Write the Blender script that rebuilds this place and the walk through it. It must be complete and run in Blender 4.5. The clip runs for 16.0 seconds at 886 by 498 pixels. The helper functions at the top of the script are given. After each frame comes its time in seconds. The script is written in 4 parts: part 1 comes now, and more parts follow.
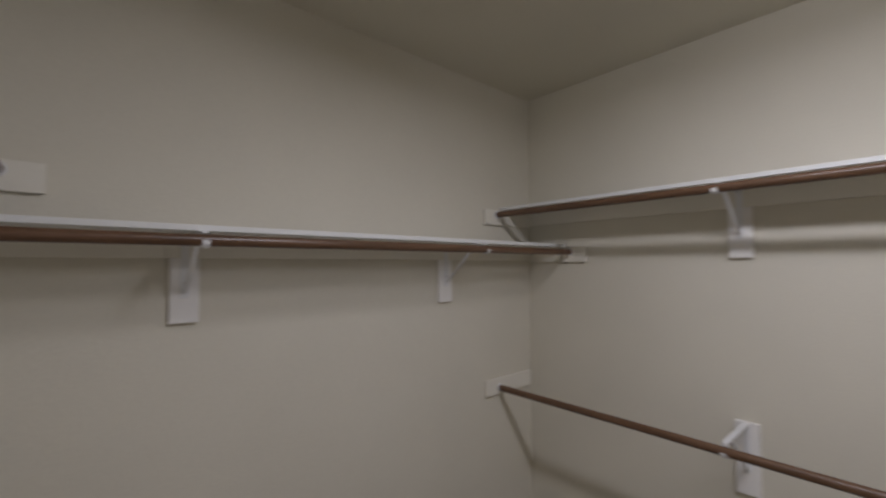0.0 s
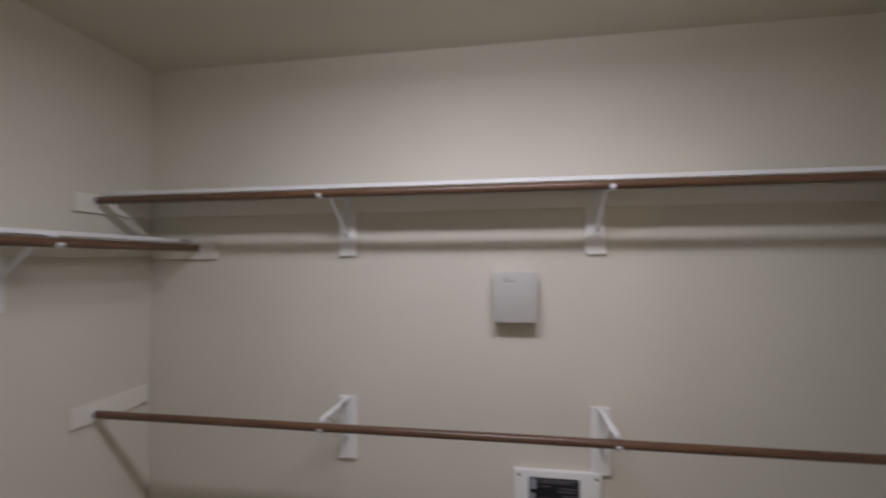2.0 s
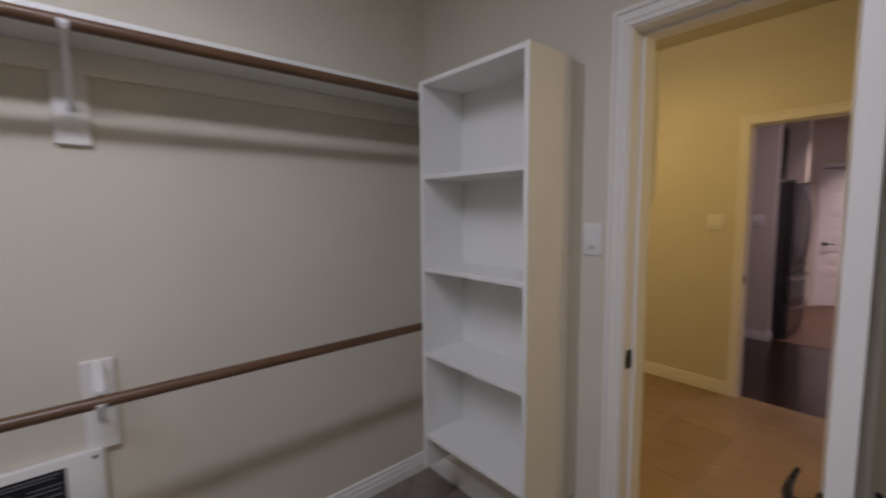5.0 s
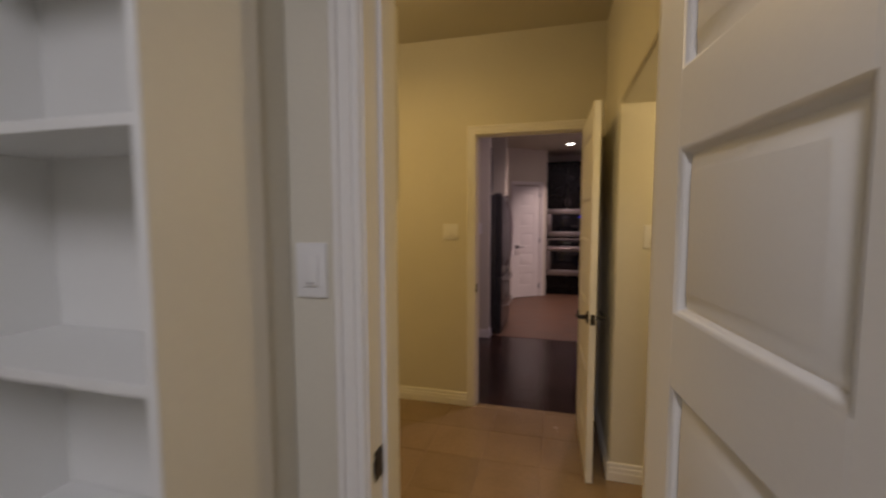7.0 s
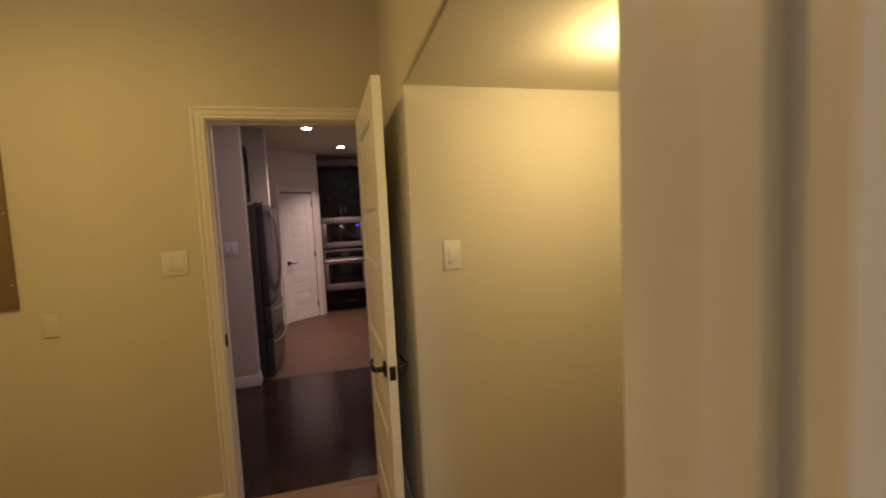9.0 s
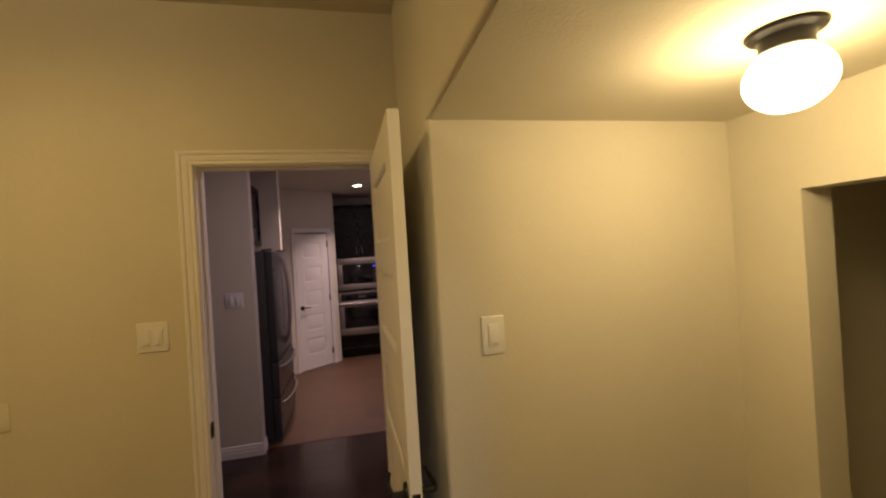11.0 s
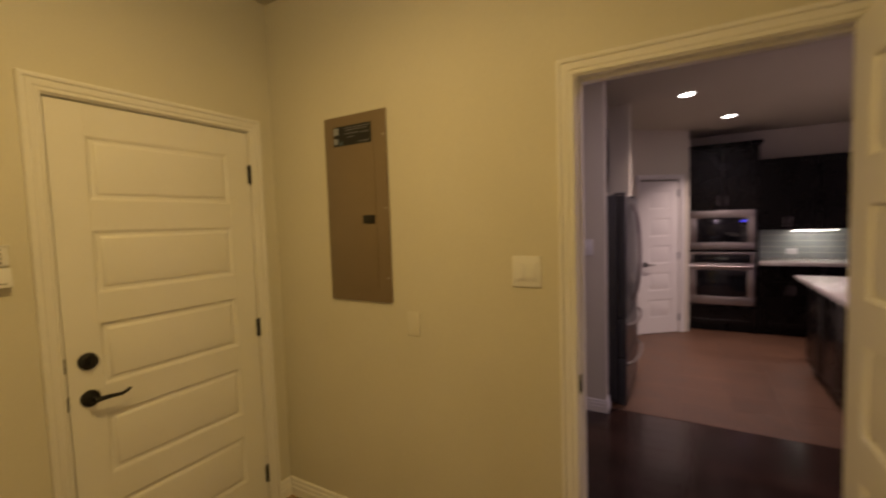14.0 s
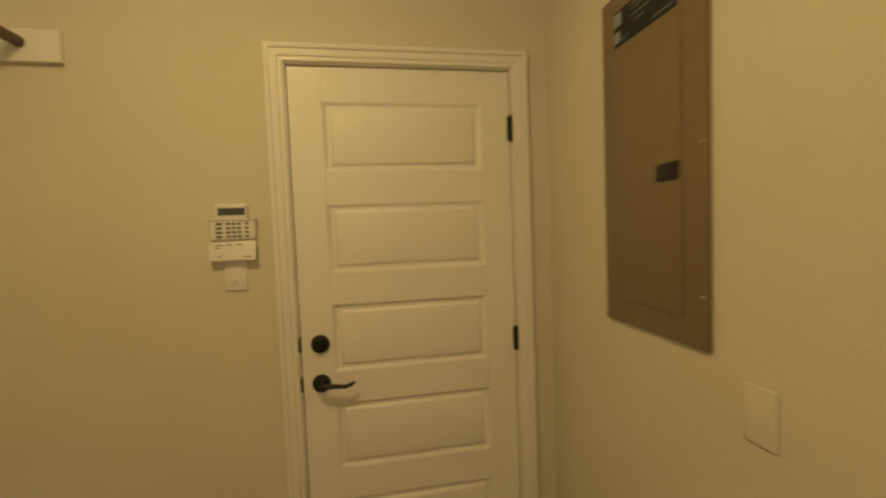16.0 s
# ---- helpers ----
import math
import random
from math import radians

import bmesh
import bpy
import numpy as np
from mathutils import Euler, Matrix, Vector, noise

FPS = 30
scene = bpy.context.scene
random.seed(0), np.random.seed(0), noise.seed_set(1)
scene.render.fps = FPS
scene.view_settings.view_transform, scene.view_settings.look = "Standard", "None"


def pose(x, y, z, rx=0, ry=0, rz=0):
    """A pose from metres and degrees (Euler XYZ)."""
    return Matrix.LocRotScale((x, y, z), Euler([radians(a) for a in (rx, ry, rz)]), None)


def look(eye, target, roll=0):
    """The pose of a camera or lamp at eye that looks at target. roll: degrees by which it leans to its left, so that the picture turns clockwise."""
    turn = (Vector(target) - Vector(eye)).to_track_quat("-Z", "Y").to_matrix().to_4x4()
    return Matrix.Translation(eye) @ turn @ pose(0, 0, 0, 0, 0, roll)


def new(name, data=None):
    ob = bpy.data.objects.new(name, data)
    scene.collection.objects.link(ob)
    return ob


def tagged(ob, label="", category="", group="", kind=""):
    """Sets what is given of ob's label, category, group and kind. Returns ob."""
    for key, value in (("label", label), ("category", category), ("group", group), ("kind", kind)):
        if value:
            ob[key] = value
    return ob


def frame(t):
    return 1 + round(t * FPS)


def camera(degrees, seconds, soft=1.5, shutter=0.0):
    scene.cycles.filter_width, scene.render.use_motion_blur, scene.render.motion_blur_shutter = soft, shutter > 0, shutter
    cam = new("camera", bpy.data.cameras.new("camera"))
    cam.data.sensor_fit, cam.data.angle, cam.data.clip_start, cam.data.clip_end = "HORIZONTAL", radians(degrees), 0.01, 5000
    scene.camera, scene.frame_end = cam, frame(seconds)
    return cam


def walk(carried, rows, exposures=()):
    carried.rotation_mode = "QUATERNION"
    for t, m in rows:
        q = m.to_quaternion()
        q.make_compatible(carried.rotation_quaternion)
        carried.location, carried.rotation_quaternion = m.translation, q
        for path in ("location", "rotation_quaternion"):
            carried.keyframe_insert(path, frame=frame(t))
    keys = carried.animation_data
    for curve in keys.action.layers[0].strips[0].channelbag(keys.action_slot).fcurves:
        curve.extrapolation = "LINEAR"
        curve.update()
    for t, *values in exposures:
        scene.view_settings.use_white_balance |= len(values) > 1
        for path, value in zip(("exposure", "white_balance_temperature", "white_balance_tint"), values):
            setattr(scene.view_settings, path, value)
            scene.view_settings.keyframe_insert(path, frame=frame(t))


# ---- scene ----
cam = camera(93.1, 16.0, soft=2.2, shutter=0.7)
PATH = [
    (0, (0.179, 2.097, 1.637), (1.494, 3.602, 1.713), -0.2),
    (0.5, (0.217, 2.037, 1.634), (1.756, 3.31, 1.738), -0.3),
    (1, (0.246, 2.005, 1.643), (2.001, 2.958, 1.738), -0.5),
    (1.5, (0.3, 1.891, 1.632), (2.177, 2.572, 1.741), -0.3),
    (2, (0.325, 1.824, 1.636), (2.302, 2.124, 1.693), -0.3),
    (2.5, (0.359, 1.754, 1.614), (2.359, 1.758, 1.589), 0.1),
    (3, (0.38, 1.711, 1.561), (2.37, 1.538, 1.464), -1.2),
    (3.5, (0.393, 1.666, 1.496), (2.361, 1.331, 1.374), -2.0),
    (4, (0.44, 1.612, 1.454), (2.326, 0.955, 1.34), -1.9),
    (4.5, (0.509, 1.502, 1.455), (2.233, 0.499, 1.31), -1.3),
    (5, (0.572, 1.416, 1.451), (2.083, 0.119, 1.264), -0.5),
    (7.5, (0.926, 0.567, 1.450), (1.130, -1.417, 1.313), -1.8),
    (8, (0.940, 0.364, 1.490), (0.821, -1.629, 1.354), -3.3),
    (8.5, (0.902, 0.193, 1.504), (0.590, -1.778, 1.363), -2.2),
    (9, (0.879, 0.069, 1.499), (0.381, -1.862, 1.348), -2.8),
    (11.5, (0.829, -0.382, 1.635), (0.475, -2.35, 1.657), -3.8),
    (12, (0.876, -0.405, 1.631), (0.831, -2.404, 1.626), -3.4),
    (12.5, (0.926, -0.433, 1.615), (1.165, -2.418, 1.569), -3.4),
    (13, (0.972, -0.497, 1.596), (1.506, -2.423, 1.505), -3.6),
    (13.5, (1.039, -0.58, 1.566), (1.787, -2.431, 1.447), -2.6),
    (14, (1.12, -0.719, 1.533), (2.12, -2.448, 1.41), -1.9),
    (14.5, (1.185, -0.921, 1.502), (2.497, -2.421, 1.335), -2.3),
    (15, (1.253, -1.135, 1.496), (2.888, -2.275, 1.33), -1.1),
    (15.5, (1.397, -1.385, 1.468), (3.231, -2.176, 1.378), -0.9),
    (16, (1.547, -1.585, 1.453), (3.513, -1.937, 1.35), -2.2),
]
walk(cam, [(t, look(eye, target, roll)) for t, eye, target, roll in PATH],
     [(0, 0.13, 6500, 13.5), (1.5, 0.19, 6370, 16), (3.0, 0.26, 6470, 18), (5.0, 0.06, 6270, 16.5), (7.5, -0.03, 6800, 14.5), (9.0, 0.1, 7150, 14), (11.5, -0.08, 6900, 15.5), (12.0, -0.25, 7200, 17), (12.5, -0.28, 7250, 17), (13.5, 0.03, 7000, 14.5), (14.5, 0.30, 6450, 10), (16.0, 0.31, 6270, 9)])

# ---- world and light ----
world = bpy.data.worlds.new("world")
scene.world = world
world.use_nodes = True
world.node_tree.nodes["Background"].inputs[0].default_value = (0.55, 0.62, 0.8, 1)
world.node_tree.nodes["Background"].inputs[1].default_value = 0.02


def lamp(name, kind, place, colour, power, size, turn=(0, 0, 0), size_y=None, spread=0):
    """A lamp at a light source of the house, or at one added out of view."""
    data = bpy.data.lights.new(name, kind)
    data.color, data.energy = colour, power
    if kind == "AREA":
        data.shape = "RECTANGLE" if size_y else "DISK"
        data.size = size
        if size_y:
            data.size_y = size_y
    else:
        data.shadow_soft_size = size
    if spread:
        data.spread = radians(spread)
    ob = new(name, data)
    ob.location = place
    ob.rotation_euler = [radians(a) for a in turn]
    return ob


MUD_FILL = (1.95, -1.15, 2.60)
ALCOVE_LAMP = (-0.060, -1.014, 1.930)
# the first two cans are measured; the third is added, unseen, farther west
CANS = [(1.108, -5.182), (0.695, -6.443), (-0.9, -5.2)]
TUBE = (0.88, 0.895, 1.0)
lamp("closet_tube_light", "AREA", (1.05, 1.90, 2.575), TUBE, 20.5, 0.14, (0, 0, 0), 1.16)
lamp("closet_tube_light_east", "AREA", (1.155, 1.90, 2.615), TUBE, 1.5, 0.07, (0, -90, 0), 1.16)
lamp("closet_tube_light_west", "AREA", (0.945, 1.90, 2.615), TUBE, 1.5, 0.07, (0, 90, 0), 1.16)
# added mudroom fill: a downward disk and a glow, their source out of view
lamp("mudroom_fill", "AREA", (1.95, -1.15, 2.56), (1.0, 0.665, 0.20), 8, 0.18)
lamp("mudroom_fill_glow", "POINT", (1.95, -1.15, 2.63), (1.0, 0.665, 0.20), 4.2, 0.08)
lamp("alcove_light", "POINT", ALCOVE_LAMP, (1.0, 0.735, 0.30), 9.0, 0.065)
# bluish fill on the hall partition, set in an added, unseen west opening
lamp("hall_side_fill", "AREA", (-3.42, -3.25, 1.5), (0.97, 0.63, 1.0), 7.5, 1.3, (0, -90, 0), 1.5)

# ---- materials ----


def surface(name, colour, rough=0.5, metal=0.0, vary=0.06, scale=3.0, fine=90.0, bump=0.08, depth=0.002, spec=0.5, rand=0.0, stretch=None, rough_vary=0.08):
    """A painted, woven, wooden or metal surface: colour varied at two scales, uneven gloss, fine relief, in world metres."""
    m = bpy.data.materials.new(name)
    m.use_nodes = True
    n, l = m.node_tree.nodes, m.node_tree.links
    b = n["Principled BSDF"]
    b.inputs["Metallic"].default_value = metal
    b.inputs["Specular IOR Level"].default_value = spec
    geo = n.new("ShaderNodeNewGeometry")
    pos = geo.outputs["Position"]
    if stretch:
        mp = n.new("ShaderNodeMapping")
        mp.inputs["Scale"].default_value = stretch
        l.new(pos, mp.inputs["Vector"])
        pos = mp.outputs["Vector"]
    big, small = n.new("ShaderNodeTexNoise"), n.new("ShaderNodeTexNoise")
    for tex, s, d in ((big, scale, 3), (small, fine, 2)):
        tex.inputs["Scale"].default_value = s
        tex.inputs["Detail"].default_value = d
        l.new(pos, tex.inputs["Vector"])
    mixv = n.new("ShaderNodeMath")
    mixv.operation = "MULTIPLY_ADD"
    mixv.inputs[1].default_value = 0.4
    l.new(small.outputs["Fac"], mixv.inputs[0])
    half = n.new("ShaderNodeMath")
    half.operation = "MULTIPLY"
    half.inputs[1].default_value = 0.6
    l.new(big.outputs["Fac"], half.inputs[0])
    l.new(half.outputs[0], mixv.inputs[2])
    ramp = n.new("ShaderNodeMapRange")
    ramp.inputs["From Min"].default_value, ramp.inputs["From Max"].default_value = 0.3, 0.7
    ramp.inputs["To Min"].default_value, ramp.inputs["To Max"].default_value = 1 - vary, 1 + vary
    l.new(mixv.outputs[0], ramp.inputs["Value"])
    value = ramp.outputs["Result"]
    if rand:
        info = n.new("ShaderNodeObjectInfo")
        rr = n.new("ShaderNodeMapRange")
        rr.inputs["To Min"].default_value, rr.inputs["To Max"].default_value = 1 - rand, 1 + rand
        l.new(info.outputs["Random"], rr.inputs["Value"])
        mul = n.new("ShaderNodeMath")
        mul.operation = "MULTIPLY"
        l.new(value, mul.inputs[0])
        l.new(rr.outputs["Result"], mul.inputs[1])
        value = mul.outputs[0]
    tint = n.new("ShaderNodeVectorMath")
    tint.operation = "SCALE"
    tint.inputs[0].default_value = colour
    l.new(value, tint.inputs["Scale"])
    l.new(tint.outputs["Vector"], b.inputs["Base Color"])
    rg = n.new("ShaderNodeMapRange")
    rg.inputs["To Min"].default_value, rg.inputs["To Max"].default_value = max(0.02, rough - rough_vary), min(1, rough + rough_vary)
    l.new(big.outputs["Fac"], rg.inputs["Value"])
    l.new(rg.outputs["Result"], b.inputs["Roughness"])
    if bump:
        bp = n.new("ShaderNodeBump")
        bp.inputs["Strength"].default_value, bp.inputs["Distance"].default_value = bump, depth
        l.new(small.outputs["Fac"], bp.inputs["Height"])
        l.new(bp.outputs["Normal"], b.inputs["Normal"])
    return m


def glow(name, colour, strength):
    """The lit face of a lamp or a display."""
    m = bpy.data.materials.new(name)
    m.use_nodes = True
    b = m.node_tree.nodes["Principled BSDF"]
    b.inputs["Base Color"].default_value = (*colour, 1)
    b.inputs["Emission Color"].default_value = (*colour, 1)
    b.inputs["Emission Strength"].default_value = strength
    return m


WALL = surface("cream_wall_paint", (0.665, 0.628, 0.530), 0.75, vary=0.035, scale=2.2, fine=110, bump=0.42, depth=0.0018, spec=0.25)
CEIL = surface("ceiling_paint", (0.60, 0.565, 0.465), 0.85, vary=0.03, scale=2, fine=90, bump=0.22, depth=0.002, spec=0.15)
TRIM = surface("white_trim_paint", (0.82, 0.80, 0.77), 0.38, vary=0.02, scale=4, fine=60, bump=0.05, depth=0.001)
CREAM = surface("cream_trim_paint", (0.77, 0.735, 0.645), 0.5, vary=0.025, scale=4, fine=80, bump=0.08, depth=0.001)
DOORP = surface("white_door_paint", (0.82, 0.80, 0.765), 0.42, vary=0.02, scale=5, fine=160, bump=0.10, depth=0.0008)
MELAMINE = surface("white_melamine", (0.79, 0.79, 0.765), 0.32, vary=0.015, scale=5, fine=60, bump=0.03, depth=0.0005)
RODWOOD = surface("stained_rod_wood", (0.118, 0.062, 0.033), 0.36, vary=0.40, scale=7, fine=60, bump=0.12, depth=0.0006, stretch=(0.5, 0.5, 6))
BRONZE = surface("oil_rubbed_bronze", (0.011, 0.009, 0.008), 0.40, metal=0.15, vary=0.15, scale=20, fine=200, bump=0.05, depth=0.0003)
ALMOND = surface("almond_plastic", (0.70, 0.665, 0.575), 0.42, vary=0.02, scale=8, fine=200, bump=0.02, depth=0.0003)
PLATE = surface("white_plastic", (0.77, 0.76, 0.75), 0.32, vary=0.012, scale=8, fine=200, bump=0.02, depth=0.0003)
BRACKET = surface("white_enamel_steel", (0.76, 0.76, 0.76), 0.3, vary=0.02, scale=10, fine=200, bump=0.02, depth=0.0003)
CARPET = surface("taupe_carpet", (0.33, 0.290, 0.250), 0.95, vary=0.30, scale=9, fine=320, bump=1.0, depth=0.01, spec=0.1)
TILE = surface("tan_floor_tile", (0.275, 0.190, 0.112), 0.24, vary=0.09, scale=5, fine=40, bump=0.05, depth=0.001, rand=0.07)
KTILE = surface("kitchen_floor_tile", (0.096, 0.049, 0.027), 0.44, vary=0.36, scale=5, fine=34, bump=0.12, depth=0.001, rand=0.07)
GROUT = surface("floor_grout", (0.31, 0.220, 0.138), 0.9, vary=0.1, scale=10, fine=200, bump=0.3)
KGROUT = surface("kitchen_grout", (0.092, 0.044, 0.028), 0.8, vary=0.1, scale=10, fine=200, bump=0.2)
DARKWOOD = surface("dark_stained_floor_plank", (0.027, 0.0135, 0.010), 0.19, vary=0.30, scale=5, fine=26, bump=0.45, depth=0.0022, rand=0.25, stretch=(1.6, 0.45, 1))
ESPRESSO = surface("espresso_cabinet_wood", (0.0035, 0.0024, 0.0020), 0.28, vary=0.25, scale=6, fine=80, bump=0.05, depth=0.0004, spec=0.22)
STEEL = surface("brushed_stainless_steel", (0.42, 0.385, 0.365), 0.42, metal=1.0, vary=0.05, scale=12, fine=180, bump=0.05, depth=0.0002)
SLATE = surface("dark_brushed_fridge_steel", (0.19, 0.19, 0.21), 0.30, metal=1.0, vary=0.06, scale=10, fine=160, bump=0.04, depth=0.0003)
FRIDGE = surface("charcoal_fridge_side", (0.040, 0.040, 0.042), 0.42, metal=0.2, vary=0.08, scale=8, fine=160, bump=0.04, depth=0.0003)
BLACKGLASS = surface("black_oven_glass", (0.008, 0.008, 0.010), 0.07, vary=0.05, scale=4, fine=60, bump=0)
GRANITE = surface("pale_granite", (0.50, 0.47, 0.44), 0.2, vary=0.35, scale=30, fine=160, bump=0.02)
SPLASH = surface("grey_green_backsplash", (0.32, 0.34, 0.33), 0.3, vary=0.1, scale=8, fine=60, bump=0.05)
TANSTEEL = surface("tan_enamel_steel", (0.205, 0.150, 0.094), 0.40, vary=0.05, scale=6, fine=220, bump=0.06, depth=0.0004)
DARKLABEL = surface("dark_label_print", (0.006, 0.007, 0.011), 0.4, vary=0.2, scale=30, fine=120, bump=0)
PALELABEL = surface("pale_label_print", (0.30, 0.32, 0.36), 0.5, vary=0.1, scale=30, fine=120, bump=0)
BLUEPRINT = surface("grey_blue_print", (0.055, 0.085, 0.105), 0.5, vary=0.1, scale=30, fine=120, bump=0)
DIMPRINT = surface("dim_grey_print", (0.15, 0.15, 0.17), 0.5, vary=0.2, scale=60, fine=200, bump=0)
GREYBOX = surface("grey_plastic_cover", (0.50, 0.483, 0.448), 0.5, vary=0.02, scale=8, fine=240, bump=0.08, depth=0.0004)
FAINT = surface("faint_grey_print", (0.26, 0.25, 0.24), 0.5, vary=0.05, scale=8, fine=120, bump=0)
DARKGREY = surface("dark_grey_plastic", (0.05, 0.05, 0.05), 0.4, vary=0.05, scale=8, fine=120, bump=0)
LCD = surface("grey_lcd", (0.07, 0.08, 0.07), 0.15, vary=0.1, scale=30, fine=100, bump=0)
KEYGREY = surface("taupe_rubber_key", (0.10, 0.09, 0.08), 0.5, vary=0.05, scale=8, fine=120, bump=0)
GLOBE = glow("lit_opal_glass", (1.0, 0.86, 0.58), 9.0)
GLOBE2 = glow("lit_opal_glass_white", (0.95, 0.96, 1.0), 1.2)
CANLIT = glow("lit_can_lens", (1.0, 0.97, 0.95), 12.0)
STRIP = glow("lit_strip_lens", (1.0, 0.95, 0.86), 24.0)
BLUELED = glow("blue_display", (0.06, 0.06, 1.0), 0.7)

# ---- shape helpers ----


def bx(bm, x0, x1, y0, y1, z0, z1, bevel=0.0, seg=2):
    """A box from corner to corner in bm, its edges rounded by bevel."""
    r = bmesh.ops.create_cube(bm, size=1)
    vs = r["verts"]
    bmesh.ops.scale(bm, vec=(abs(x1 - x0), abs(y1 - y0), abs(z1 - z0)), verts=vs)
    bmesh.ops.translate(bm, vec=((x0 + x1) / 2, (y0 + y1) / 2, (z0 + z1) / 2), verts=vs)
    if bevel:
        es = list({e for v in vs for e in v.link_edges})
        bmesh.ops.bevel(bm, geom=es, offset=bevel, segments=seg, affect="EDGES", profile=0.5)
    return bm


def box(x0, x1, y0, y1, z0, z1, bevel=0.0, seg=2):
    return bx(bmesh.new(), x0, x1, y0, y1, z0, z1, bevel, seg)


def rod_between(bm, a, b, r, r2=None, seg=20):
    """A round bar from a to b."""
    a, b = Vector(a), Vector(b)
    d = b - a
    m = Matrix.Translation((a + b) / 2) @ d.to_track_quat("Z", "Y").to_matrix().to_4x4()
    bmesh.ops.create_cone(bm, cap_ends=True, segments=seg, radius1=r, radius2=r if r2 is None else r2, depth=d.length, matrix=m)
    return bm


def bar_between(bm, a, b, wide, thick, up=(0, 0, 1), bevel=0.0015):
    """A flat bar from a to b: wide across, thick towards up."""
    a, b = Vector(a), Vector(b)
    d = (b - a).normalized()
    side = d.cross(Vector(up)).normalized()
    top = side.cross(d).normalized()
    m = Matrix((side, d, top)).transposed().to_4x4()
    m.translation = (a + b) / 2
    t = box(-wide / 2, wide / 2, -(b - a).length / 2, (b - a).length / 2, -thick / 2, thick / 2, bevel, 1)
    t.transform(m)
    me = bpy.data.meshes.new("tmp")
    t.to_mesh(me)
    t.free()
    bm.from_mesh(me)
    bpy.data.meshes.remove(me)
    return bm


def lathe(bm, profile, seg=32, m=None):
    """A turned shape about z from (radius, height) pairs."""
    rings = []
    for r, z in profile:
        rings.append([bm.verts.new((r * math.cos(2 * math.pi * i / seg), r * math.sin(2 * math.pi * i / seg), z)) for i in range(seg)])
    for a, b in zip(rings, rings[1:]):
        for i in range(seg):
            bm.faces.new((a[i], a[(i + 1) % seg], b[(i + 1) % seg], b[i]))
    bm.faces.new(rings[0][::-1])
    bm.faces.new(rings[-1])
    if m:
        bm.transform(m)
    return bm


def tube(bm, pts, radii, seg=12):
    """One bent round bar through pts, its radius given at each."""
    pts = [Vector(p) for p in pts]
    rings = []
    for i, (p, r) in enumerate(zip(pts, radii)):
        d = (pts[min(i + 1, len(pts) - 1)] - pts[max(i - 1, 0)]).normalized()
        q = d.to_track_quat("Z", "Y")
        rings.append([bm.verts.new(p + q @ Vector((r * math.cos(2 * math.pi * k / seg), r * math.sin(2 * math.pi * k / seg), 0))) for k in range(seg)])
    for a, b in zip(rings, rings[1:]):
        near = min(range(seg), key=lambda k: (b[k].co - a[0].co).length)
        for k in range(seg):
            bm.faces.new((a[k], a[(k + 1) % seg], b[(k + 1 + near) % seg], b[(k + near) % seg]))
    bm.faces.new(rings[0][::-1])
    bm.faces.new(rings[-1])
    return bm


def mesh_of(name, bm, material, smooth=True):
    me = bpy.data.meshes.new(name)
    bmesh.ops.recalc_face_normals(bm, faces=bm.faces)
    bm.to_mesh(me)
    bm.free()
    me.materials.append(material)
    if smooth:
        me.shade_smooth()
        me.set_sharp_from_angle(angle=radians(35))
    return me


def part(name, bm, material, parent, label=""):
    """One mesh object under a thing or under a part, in that one's own space."""
    ob = new(name, mesh_of(name, bm, material))
    ob.parent = parent
    return tagged(ob, label)


def single(name, bm, material, label="", category="", kind="", group="", at=None):
    ob = new(name, mesh_of(name, bm, material))
    if at:
        ob.matrix_basis = at
    return tagged(ob, label, category, group, kind)


def thing(name, at, label, category="", group="", kind=""):
    ob = new(name)
    ob.matrix_basis = at
    return tagged(ob, label, category, group, kind)


def wall_y(name, y0, y1, x0, x1, z1, holes=(), label="cream painted drywall wall", z0=0.0, material=None):
    """A wall along x between y0 and y1, with openings (xa, xb, za, zb)."""
    return wall_any(name, lambda a, b, c, d: (a, b, y0, y1, c, d), x0, x1, z0, z1, holes, label, material)


def wall_x(name, x0, x1, y0, y1, z1, holes=(), label="cream painted drywall wall", z0=0.0, material=None):
    """A wall along y between x0 and x1, with openings (ya, yb, za, zb)."""
    return wall_any(name, lambda a, b, c, d: (x0, x1, a, b, c, d), y0, y1, z0, z1, holes, label, material)


def wall_any(name, fit, u0, u1, z0, z1, holes, label, material):
    bm = bmesh.new()
    u = u0
    for a, b, c, d in sorted(holes):
        bx(bm, *fit(u, a, z0, z1))
        if c > z0:
            bx(bm, *fit(a, b, z0, c))
        if d < z1:
            bx(bm, *fit(a, b, d, z1))
        u = b
    bx(bm, *fit(u, u1, z0, z1))
    return single(name, bm, material or WALL, label, "wall", "structure")


def sheet(name, x0, x1, y0, y1, z0, z1, material, label, category):
    return single(name, box(x0, x1, y0, y1, z0, z1), material, label, category, "structure")


CASING = [(0.0, 0.0), (0.0, 0.008), (0.003, 0.011), (0.009, 0.012), (0.011, 0.008), (0.016, 0.008), (0.020, 0.013), (0.036, 0.016), (0.038, 0.012), (0.043, 0.012), (0.045, 0.020), (0.055, 0.022), (0.060, 0.018), (0.060, 0.0)]


